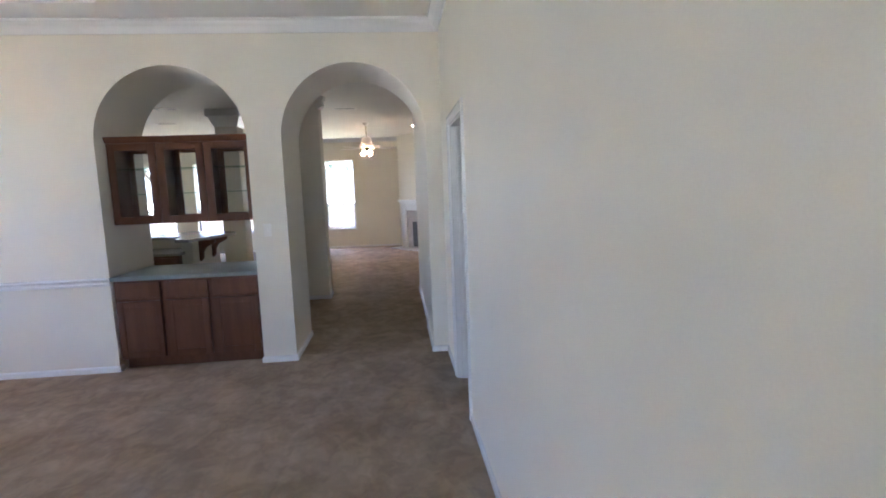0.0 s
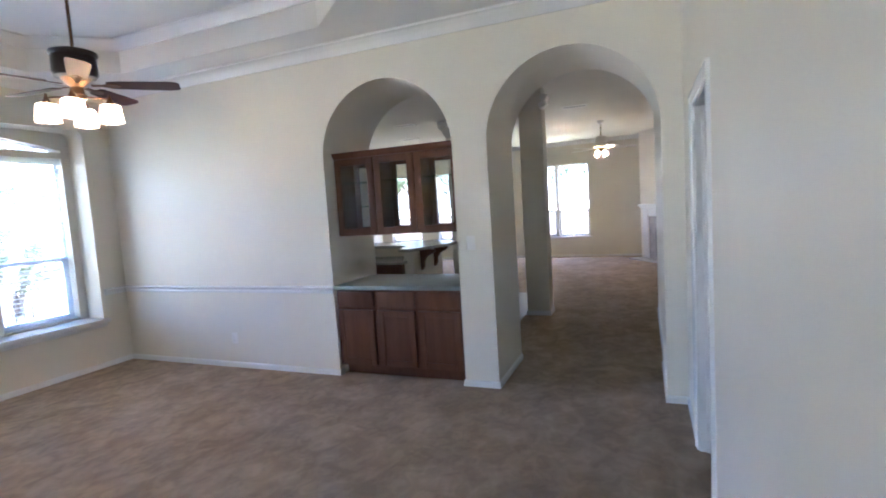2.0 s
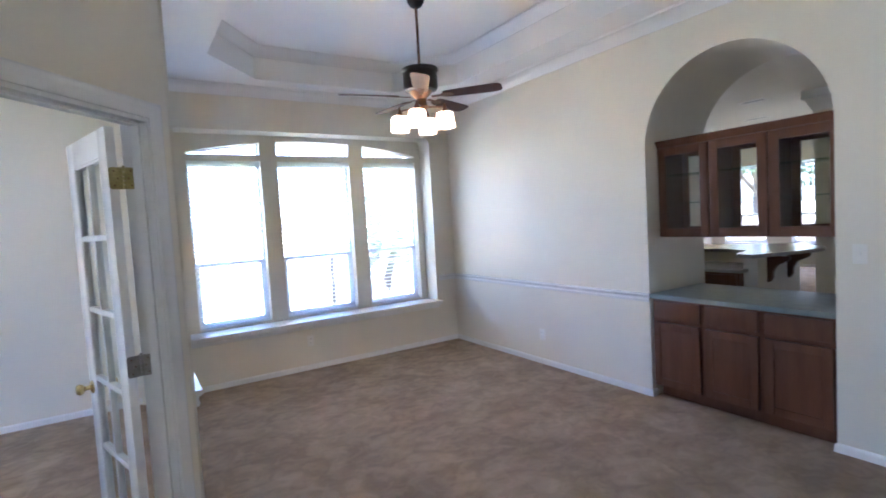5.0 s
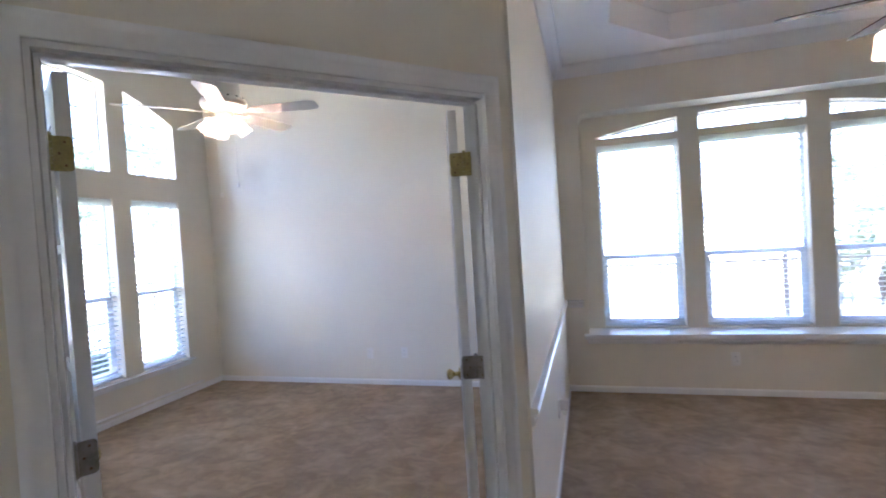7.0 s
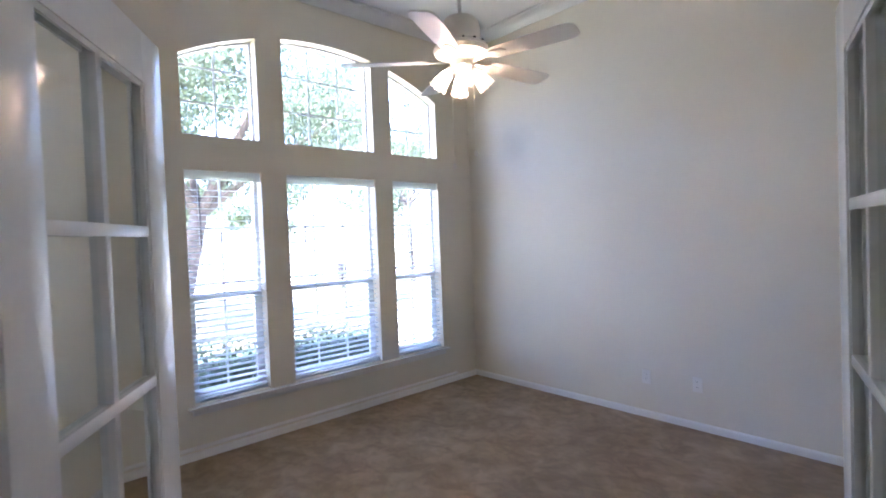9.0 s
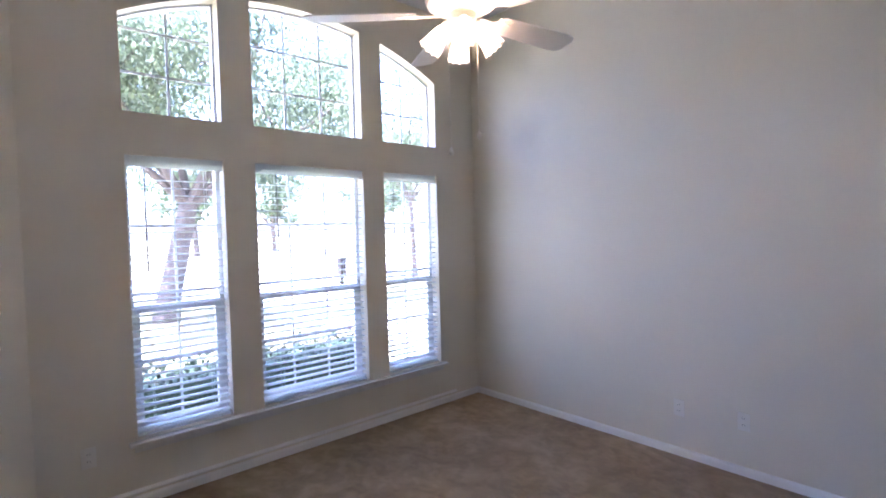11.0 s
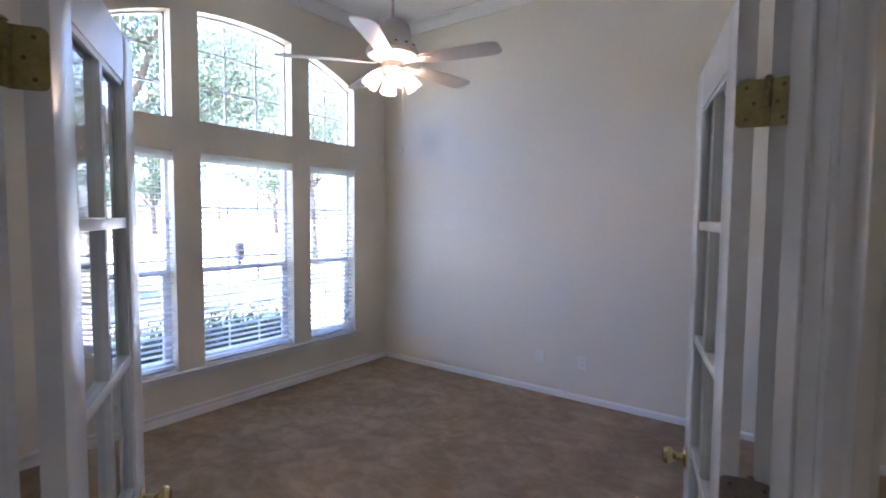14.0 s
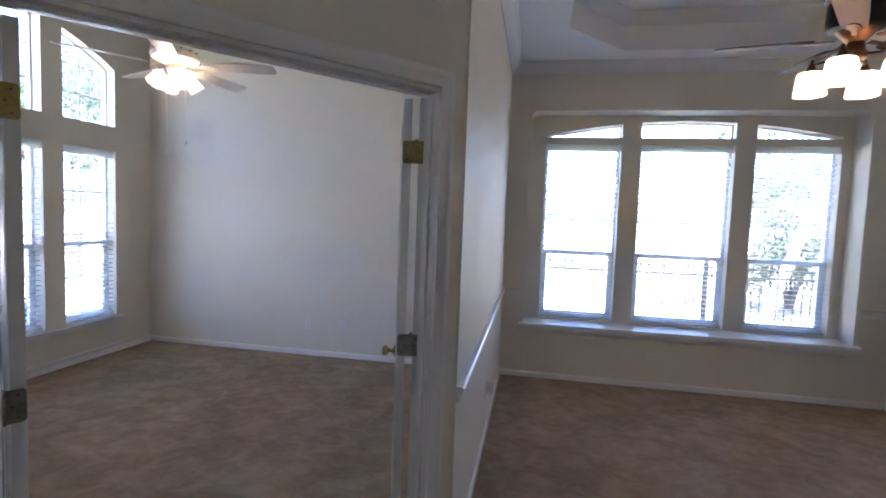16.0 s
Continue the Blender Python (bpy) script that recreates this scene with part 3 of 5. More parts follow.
# ---- windows ----
def window(name, m, a, b, z0, top, cols, rows, meet=None, label="white vinyl window with thin grilles"):
    """A window unit in an opening of a wall's own frame: y runs from the room outwards."""
    w = thing(name, m @ pose((a + b) / 2, 0.10, z0), label, "window", kind="structure")
    hw = (b - a) / 2
    f = top if callable(top) else (lambda u: top)
    g = lambda x: f((a + b) / 2 + x) - z0
    t = 0.028 if meet else 0.014
    bm = bmesh.new()
    box(bm, -hw, -hw + t, 0, 0.05, 0, g(-hw) - 0.001)
    box(bm, hw - t, hw, 0, 0.05, 0, g(hw) - 0.001)
    box(bm, -hw, hw, 0, 0.05, 0, t)
    n = 16 if callable(top) else 1
    for k in range(n):
        x0, x1 = -hw + 2 * hw * k / n, -hw + 2 * hw * (k + 1) / n
        prism(bm, [(x0, g(x0) - t), (x1, g(x1) - t), (x1, g(x1) - 0.001), (x0, g(x0) - 0.001)], 0, 0.05, Matrix(((1, 0, 0, 0), (0, 0, 1, 0), (0, 1, 0, 0), (0, 0, 0, 1))))
    part("window_frame", bm, VINYL, w)
    if meet:
        bm = bmesh.new()
        box(bm, -hw + t, hw - t, -0.012, 0.04, meet - z0 - 0.022, meet - z0 + 0.022, 0.003)
        part("meeting_rail", bm, VINYL, w)
        bm = bmesh.new()
        for x0, x1, q0, q1 in ((-hw + t, -hw + t + 0.03, t, meet - z0), (hw - t - 0.03, hw - t, t, meet - z0), (-hw + t, hw - t, t, t + 0.035)):
            box(bm, x0, x1, 0.0, 0.03, q0, q1, 0.002)
        part("sash", bm, VINYL, w)
    hi = max(g(0), g(-hw), g(hw))
    for k in range(1, cols):
        x = -hw + 2 * hw * k / cols
        bm = bmesh.new()
        box(bm, x - 0.007, x + 0.007, 0.026, 0.036, t, g(x) - t)
        part("muntin", bm, VINYL, w)
    for k in range(1, rows):
        z = hi * k / rows
        xs = [x for x in (-hw + t + (2 * hw - 2 * t) * i / 40 for i in range(41)) if g(x) - t > z]
        if len(xs) > 2 and not (meet and abs(z + z0 - meet) < 0.06):
            bm = bmesh.new()
            box(bm, xs[0], xs[-1], 0.027, 0.035, z - 0.007, z + 0.007)
            part("muntin", bm, VINYL, w)
    bm = bmesh.new()
    low = [(-hw + t, t), (hw - t, t)]
    arc = [(hw - t - (2 * hw - 2 * t) * i / n, g(hw - t - (2 * hw - 2 * t) * i / n) - t) for i in range(n + 1)]
    arc = [(x, max(z, t + 0.002)) for x, z in arc]
    vs = [bm.verts.new((x, 0.031, z)) for x, z in low + arc]
    bm.faces.new(vs)
    p = part("pane", bm, PANE, w, smooth=0)
    p.visible_shadow = False
    return w


def blind(m, a, b, z0, z1, tilt=4, wand=True, pitch=0.046, y=0.052):
    """A horizontal blind, lowered and open, hung inside an opening."""
    w = b - a - 0.016
    ob = thing("window_blind", m @ pose((a + b) / 2, y, z0), "white slatted window blind, lowered with open slats", "blind", "window blinds")
    top = z1 - z0
    bm = bmesh.new()
    box(bm, -w / 2, w / 2, -0.028, 0.028, top - 0.045, top - 0.002, 0.003)
    part("headrail", bm, SLAT, ob)
    bm = bmesh.new()
    box(bm, -w / 2 - 0.004, w / 2 + 0.004, -0.040, -0.032, top - 0.070, top - 0.001, 0.003)
    part("valance", bm, SLAT, ob)
    bm = bmesh.new()
    box(bm, -w / 2, w / 2, -0.025, 0.025, 0.006, 0.024, 0.004)
    part("bottom_rail", bm, SLAT, ob)
    bm = bmesh.new()
    r = [(-0.0245, -0.0015), (-0.012, 0.0008), (0, 0.0016), (0.012, 0.0008), (0.0245, -0.0015)]
    rot = Matrix.Rotation(radians(tilt), 4, "X")
    A = [[bm.verts.new(rot @ Vector((x, yy, zz + d))) for yy, zz in r] for x in (-w / 2, w / 2) for d in (0.0013, -0.0013)]
    for k in range(4):
        bm.faces.new((A[0][k], A[0][k + 1], A[2][k + 1], A[2][k]))
        bm.faces.new((A[1][k], A[3][k], A[3][k + 1], A[1][k + 1]))
    bm.faces.new((A[0][0], A[2][0], A[3][0], A[1][0]))
    bm.faces.new((A[0][4], A[1][4], A[3][4], A[2][4]))
    me = finish("slat", bm, SLAT)
    k = int((top - 0.10) / pitch)
    for i in range(k):
        s = new("slat", me)
        s.parent = ob
        s.matrix_basis = pose(0, 0, 0.045 + pitch * i)
    bm = bmesh.new()
    for x in (-w * 0.32, w * 0.32):
        for yy in (-0.026, 0.026):
            tube(bm, [(x, yy, 0.02), (x, yy, top - 0.04)], [0.0012, 0.0012], 4)
    part("ladder_cord", bm, SLAT, ob)
    if wand:
        bm = bmesh.new()
        tube(bm, [(w * wand, -0.036, top - 0.05), (w * wand, -0.036, top - 0.70)], [0.004, 0.004], 6)
        part("tilt_wand", bm, SLOT, ob, "grey tilt wand")
    return ob


SOUTH = axes((0, OY, 0), (1, 0), (0, -1))
for i, (a, b) in enumerate(OWIN):
    c = 3 if i == 1 else 2
    window("window_%d" % (i + 1), SOUTH, a, b, 0.39, 2.10, c, 4, 1.16, "tall white double-hung window behind a blind")
    window("window_%d" % (i + 4), SOUTH, a, b, 2.352, otop, c, 3, None, "arched white transom window with thin grilles")
    blind(SOUTH, a, b, 0.392, 2.098, 5, 0.33)
WEST = axes((WX - 0.255, 0, 0), (0, 1), (-1, 0))
for i, (a, b) in enumerate(DWIN):
    window("window_%d" % (i + 7), WEST, a, b, 0.56, 2.33, 1, 1, 1.235, "tall white double-hung dining window behind a blind")
    window("window_%d" % (i + 10), WEST, a, b, 2.395, lambda u: max(dtop(u), 2.445), 1, 1, None, "low curved transom window")
    blind(WEST, a, b, 0.562, 2.328, -9, 0)
for i, (a, b) in enumerate(EWIN):
    window("window_%d" % (i + 20), axes((0, FS, 0), (1, 0), (0, -1)), a, b, 0.30, 2.45, 1, 1, None, "tall fixed window beside the entry")
FAR = axes((0, BACK, 0), (1, 0), (0, 1))
for i, (a, b) in enumerate(KW):
    window("window_%d" % (i + 13), FAR, a, b, 0.55, 2.46, 1, 1, 1.24, "tall white window of the far rooms")
bm = bmesh.new()
for a, b in KW:
    box(bm, a - 0.04, b + 0.04, BACK - 0.05, BACK + 0.09, 0.515, 0.548, 0.006)
solid("trim_sill_far", bm, TRIM, "white window sills of the far rooms", "window sill")
bm = bmesh.new()
box(bm, -4.90, -2.38, OY, OY + 0.055, 0.366, 0.388, 0.007)
box(bm, -4.87, -2.41, OY, OY + 0.013, 0.318, 0.366, 0.004)
for a, b in OWIN:
    box(bm, a + 0.001, b - 0.001, OY - 0.098, OY, 0.364, 0.390, 0)
solid("trim_sill_office", bm, TRIM, "long white painted window sill with apron", "window sill")
bm = bmesh.new()
box(bm, WX - 0.253, WX + 0.06, 1.768, 4.662, 0.528, 0.548, 0)
box(bm, WX, WX + 0.065, 1.725, 4.705, 0.500, 0.549, 0.012)
box(bm, WX, WX + 0.022, 1.745, 4.685, 0.455, 0.500, 0.008)
solid("trim_sill_dining", bm, TRIM, "deep white painted dining window sill", "window sill")


# ---- double doors ----
def french_leaf(name, m, flip, opened):
    """A ten-light leaf: hinge edge at x = 0, running along +x, 0.6 wide, in the plane y = 0 to 0.035 (flip: y = -0.035 to 0)."""
    w, h, t = 0.615, 2.030, 0.035
    d = thing(name, m, opened, "door", kind="structure")
    ya, yb = (-t, 0) if flip else (0, t)
    bm = bmesh.new()
    box(bm, 0.003, 0.108, ya, yb, 0.012, h, 0.002)
    box(bm, w - 0.108, w, ya, yb, 0.012, h, 0.002)
    box(bm, 0.108, w - 0.108, ya + 0.0005, yb - 0.0005, 0.012, 0.24, 0.0)
    box(bm, 0.108, w - 0.108, ya + 0.0005, yb - 0.0005, h - 0.115, h - 0.0005, 0.0)
    part("door_frame", bm, TRIM, d)
    lo, hi, x0, x1 = 0.24, h - 0.115, 0.108, w - 0.108
    xm = (x0 + x1) / 2
    mid = (ya + yb) / 2
    bm = bmesh.new()
    box(bm, xm - 0.011, xm + 0.011, ya + 0.004, yb - 0.004, lo, hi, 0.004)
    part("muntin", bm, TRIM, d)
    for k in range(1, 5):
        z = lo + (hi - lo) * k / 5
        bm = bmesh.new()
        box(bm, x0, x1, ya + 0.003, yb - 0.003, z - 0.011, z + 0.011, 0.004)
        part("muntin", bm, TRIM, d)
    for k in range(5):
        za, zb = lo + (hi - lo) * k / 5, lo + (hi - lo) * (k + 1) / 5
        for xa, xb in ((x0, xm), (xm, x1)):
            bm = bmesh.new()
            for q in (ya + 0.007, yb - 0.007):
                for e in ((xa, xa + 0.010, za, zb), (xb - 0.010, xb, za, zb), (xa, xb, za, za + 0.012), (xa, xb, zb - 0.012, zb)):
                    box(bm, e[0], e[1], q - 0.003, q + 0.003, e[2], e[3])
            part("glazing_bead", bm, TRIM, d)
            bm = bmesh.new()
            bm.faces.new([bm.verts.new(c) for c in ((xa, mid, za), (xb, mid, za), (xb, mid, zb), (xa, mid, zb))])
            p = part("pane", bm, PANE, d, smooth=0)
    for s in (1, -1):
        bm = bmesh.new()
        km = pose(w - 0.055, mid + s * t / 2, 0.856, -90 * s)
        lathe(bm, [(0.032, 0), (0.032, 0.004), (0.026, 0.009), (0.012, 0.012), (0.010, 0.030), (0.016, 0.036), (0.025, 0.046), (0.027, 0.056), (0.022, 0.066), (0.010, 0.070)], 20, km)
        part("door_knob", bm, BRASS, d, "polished brass knob")
    bm = bmesh.new()
    box(bm, w - 0.0005, w + 0.001, mid - 0.012, mid + 0.012, 0.826, 0.886)
    part("latch_plate", bm, BRASS, d, "brass latch plate")
    return d


back = DP - 0.121 * DN
pr, pl = back + 0.012 * DD, back + 1.237 * DD
right = french_leaf("door_1", pose(pr.x, pr.y, 0, 0, 0, 196.0), False, "white ten-light glazed door standing open into the office")
left = french_leaf("door_2", pose(pl.x, pl.y, 0, 0, 0, 239.0), True, "white ten-light glazed door folded open into the office")


def leaf_plate(bm, m, out, z):
    """A hinge plate with rounded outer corners, lying along +x from the pin."""
    h, c = 0.045, 0.011
    arc = [(math.sin(math.pi / 8 * k), math.cos(math.pi / 8 * k)) for k in range(5)]
    ring = [(0.003, z - h)] + [(out - c + c * p, z - h + c - c * q) for p, q in arc] + [(out - c + c * p, z + h - c + c * q) for p, q in reversed(arc)] + [(0.003, z + h)]
    a = [bm.verts.new(m @ Vector((x, -0.0012, q))) for x, q in ring]
    b = [bm.verts.new(m @ Vector((x, 0.0012, q))) for x, q in ring]
    bm.faces.new(a)
    bm.faces.new(b[::-1])
    for k in range(len(ring)):
        bm.faces.new((a[k], b[k], b[(k + 1) % len(ring)], a[(k + 1) % len(ring)]))


def hinges(d, s, pin_at, jamb_at):
    """Three butt hinges between a leaf and its jamb; pin_at and jamb_at run along the opening."""
    inv = d.matrix_basis.inverted()
    spot = lambda v: inv @ Vector((v.x, v.y, 0))
    pin, far = spot(back + pin_at * DD + 0.010 * DN), spot(back + jamb_at * DD + 0.043 * DN)
    pm = Matrix.Translation(pin)
    aim = lambda q: pm @ Matrix.Rotation(math.atan2(q.y - pin.y, q.x - pin.x), 4, "Z")
    plates = ((pose(0.0016, -0.019 * s, 0, 0, 0, 90 * s), 0.053), (aim(far), (far - pin).length))
    for z in (1.82, 1.035, 0.33):
        bm = bmesh.new()
        for k in range(5):
            lathe(bm, [(0.003, -0.0085), (0.0066, -0.0078), (0.0066, 0.0078), (0.003, 0.0085)], 12, pm @ pose(0, 0, z - 0.036 + 0.018 * k))
        lathe(bm, [(0.004, 0.045), (0.0078, 0.048), (0.003, 0.053)], 10, pm @ pose(0, 0, z))
        for m, out in plates:
            leaf_plate(bm, m, out, z)
        h = part("hinge", bm, BRASS_OLD if z > 1.5 else TARNISH, d, "aged brass butt hinge" if z > 1.5 else "tarnished grey butt hinge")
        for m, out in plates:
            for q, o in ((-0.030, 0.66), (0.0, 0.42), (0.030, 0.66)):
                bm = bmesh.new()
                lathe(bm, [(0.0036, -0.0019), (0.0036, 0.0019)], 8, m @ pose(out * o, 0, z + q, 90))
                part("screw", bm, COPPERY, h, "dark screw head")


hinges(right, 1, -0.006, -0.0255)
hinges(left, -1, 1.252, 1.2595)


# ---- wet bar in the arch ----
def panel_door(bm, x0, x1, z0, z1, y, raised=True):
    """A framed cabinet front, its face towards -y."""
    box(bm, x0, x1, y, y + 0.019, z0, z1, 0.003)
    if raised:
        w = 0.058
        for e in ((x0, x0 + w, z0, z1), (x1 - w, x1, z0, z1), (x0 + w, x1 - w, z0, z0 + w), (x0 + w, x1 - w, z1 - w, z1)):
            box(bm, e[0] + 0.0005, e[1] - 0.0005, y - 0.007, y + 0.002, e[2] + 0.0005, e[3] - 0.0005, 0.0025)


bx0, bx1 = ARCH_L[0] + 0.012, ARCH_L[1] - 0.004
bar = thing("bar_cabinet", pose(0, 4.985, 0), "brown stained wooden base cabinet with three drawers and doors", "cabinet")
bm = bmesh.new()
box(bm, bx0, bx1, 0.02, 0.62, 0.10, 0.828)
box(bm, bx0 + 0.01, bx1 - 0.01, 0.08, 0.60, 0.0, 0.10)
part("body", bm, WOOD, bar)
bm = bmesh.new()
seams = (bx0, -1.962, -1.548, bx1)
for x in seams:
    xa, xb = (x, x + 0.03) if x == bx0 else ((x - 0.03, x) if x == bx1 else (x - 0.018, x + 0.018))
    box(bm, xa, xb, 0, 0.02, 0.10, 0.828)
for z0, z1 in ((0.10, 0.125), (0.645, 0.675), (0.805, 0.828)):
    box(bm, bx0 + 0.03, bx1 - 0.03, 0.0015, 0.02, z0, z1)
part("face_frame", bm, WOOD, bar)
for a, b in zip(seams, seams[1:]):
    a, b = a + (0.014 if a == bx0 else 0.021), b - (0.014 if b == bx1 else 0.021)
    bm = bmesh.new()
    panel_door(bm, a, b, 0.672, 0.812, -0.020, False)
    part("drawer_front", bm, WOOD, bar)
    bm = bmesh.new()
    panel_door(bm, a, b, 0.118, 0.640, -0.020)
    part("door", bm, WOOD, bar)
top = thing("bar_countertop", pose(0, 0, 0), "grey-green laminate countertop on the bar cabinet", "countertop")
bm = bmesh.new()
box(bm, ARCH_L[0] + 0.002, ARCH_L[1] - 0.002, 4.945, 5.70, 0.830, 0.868, 0.006)
part("slab", bm, LAMINATE, top)

ux0, ux1, uz0, uz1, uy0, uy1 = ARCH_L[0] + 0.012, ARCH_L[1] - 0.004, 1.325, 2.085, 5.115, 5.42
upper = thing("glass_cabinet", pose(0, 0, uz0), "brown stained hanging cabinet with glazed doors and glass shelves", "cabinet")
bm = bmesh.new()
hz = uz1 - uz0
box(bm, ux0, ux0 + 0.019, uy0, uy1, 0.0, hz)
box(bm, ux1 - 0.019, ux1, uy0, uy1, 0.0, hz)
box(bm, ux0 + 0.019, ux1 - 0.019, uy0, uy1, 0.0, 0.030)
box(bm, ux0 + 0.019, ux1 - 0.019, uy0, uy1, hz - 0.05, hz - 0.03)
useam = (ux0, -1.958, -1.545, ux1)
for x in useam[1:3]:
    box(bm, x - 0.010, x + 0.010, uy0, uy1, 0.030, hz - 0.05)
part("body", bm, WOOD, upper)
bm = bmesh.new()
sweep(bm, [(ux1, uy1), (ux1, uy0), (ux0, uy0), (ux0, uy1)][::-1], [(0, hz - 0.03), (-0.006, hz - 0.028), (-0.010, hz - 0.005), (-0.026, hz + 0.012), (-0.028, hz + 0.028), (0, hz + 0.028)])
box(bm, ux0, ux1, uy0, uy1, hz - 0.028, hz + 0.020)
part("cornice", bm, WOOD, upper)
for yf, sgn in ((uy0, -1), (uy1, 1)):
    for a, b in zip(useam, useam[1:]):
        a, b = a + 0.006, b - 0.006
        w, y0, y1 = 0.064, *sorted((yf, yf + sgn * 0.020))
        bm = bmesh.new()
        for e in ((a, a + w, 0.008, hz - 0.035), (b - w, b, 0.008, hz - 0.035), (a + w, b - w, 0.008, 0.008 + w), (a + w, b - w, hz - 0.035 - w, hz - 0.035)):
            box(bm, e[0], e[1], y0, y1, e[2], e[3], 0.003)
        dd = part("door", bm, WOOD, upper)
        bm = bmesh.new()
        ym = (y0 + y1) / 2
        bm.faces.new([bm.verts.new(c) for c in ((a + w, ym, 0.07), (b - w, ym, 0.07), (b - w, ym, hz - 0.097), (a + w, ym, hz - 0.097))])
        p = part("pane", bm, CAB_GLASS, dd, smooth=0)
for z in (0.27, 0.50):
    bm = bmesh.new()
    box(bm, ux0 + 0.02, ux1 - 0.02, uy0 + 0.02, uy1 - 0.02, z, z + 0.006)
    part("shelf", bm, SHELF_GLASS, upper, "clear glass shelf")


# ---- switches and outlets ----
def plate(m, kind, label, category, group=""):
    """A wall plate in the plane y = 0, facing -y."""
    ob = thing(kind, m, label, category, group)
    bm = bmesh.new()
    box(bm, -0.036, 0.036, -0.006, 0, -0.058, 0.058, 0.003)
    part("cover_plate", bm, PLASTIC, ob)
    if kind == "light_switch":
        bm = bmesh.new()
        box(bm, -0.006, 0.006, -0.016, -0.004, -0.010, 0.012, 0.002)
        part("toggle", bm, PLASTIC, ob)
    else:
        for z in (0.021, -0.021):
            bm = bmesh.new()
            lathe(bm, [(0.0165, 0), (0.0165, 0.0025)], 16, pose(0, -0.006, z, 90))
            s = part("socket", bm, PLASTIC, ob)
            bm = bmesh.new()
            for x in (-0.006, 0.006):
                box(bm, x - 0.001, x + 0.001, -0.0093, -0.0086, z - 0.003, z + 0.007)
            part("slot", bm, SLOT, s)
    return ob


plate(pose(-0.995, NY - 0.0005, 1.235), "light_switch", "ivory light switch on the pier between the arches", "light switch")
plate(pose(-3.68, NY - 0.0005, 0.31), "wall_outlet", "ivory wall outlet low on the dining wall", "outlet", "wall outlets")
plate(pose(-2.185, OY + 0.0005, 0.36, 0, 0, 180), "wall_outlet", "ivory wall outlet beside the office windows", "outlet", "wall outlets")
plate(pose(OX + 0.0005, -0.53, 0.335, 0, 0, 90), "wall_outlet", "ivory wall outlet low on the office wall", "outlet", "wall outlets")
plate(pose(OX + 0.0005, -0.13, 0.345, 0, 0, 90), "wall_outlet", "ivory wall outlet low on the office wall", "outlet", "wall outlets")
plate(pose(-3.75, WY + 0.0005, 0.37, 0, 0, 180), "wall_outlet", "ivory wall outlet below the chair rail", "outlet", "wall outlets")
fresh = thing("air_freshener", pose(-3.75, WY + 0.010, 0.395, 0, 0, 180), "white plug-in air freshener in the wall outlet", "air freshener")
bm = bmesh.new()
box(bm, -0.026, 0.026, -0.052, 0, -0.034, 0.036, 0.008)
part("body", bm, WHITE, fresh)
bm = bmesh.new()
lathe(bm, [(0.014, -0.040), (0.017, -0.020), (0.012, -0.004)], 14, pose(0, -0.026, -0.026))
part("bottle", bm, CAB_GLASS, fresh, "clear glass bottle")
plate(pose(WX + 0.0005, 2.98, 0.32, 0, 0, 90), "wall_outlet", "ivory wall outlet below the dining windows", "outlet", "wall outlets")


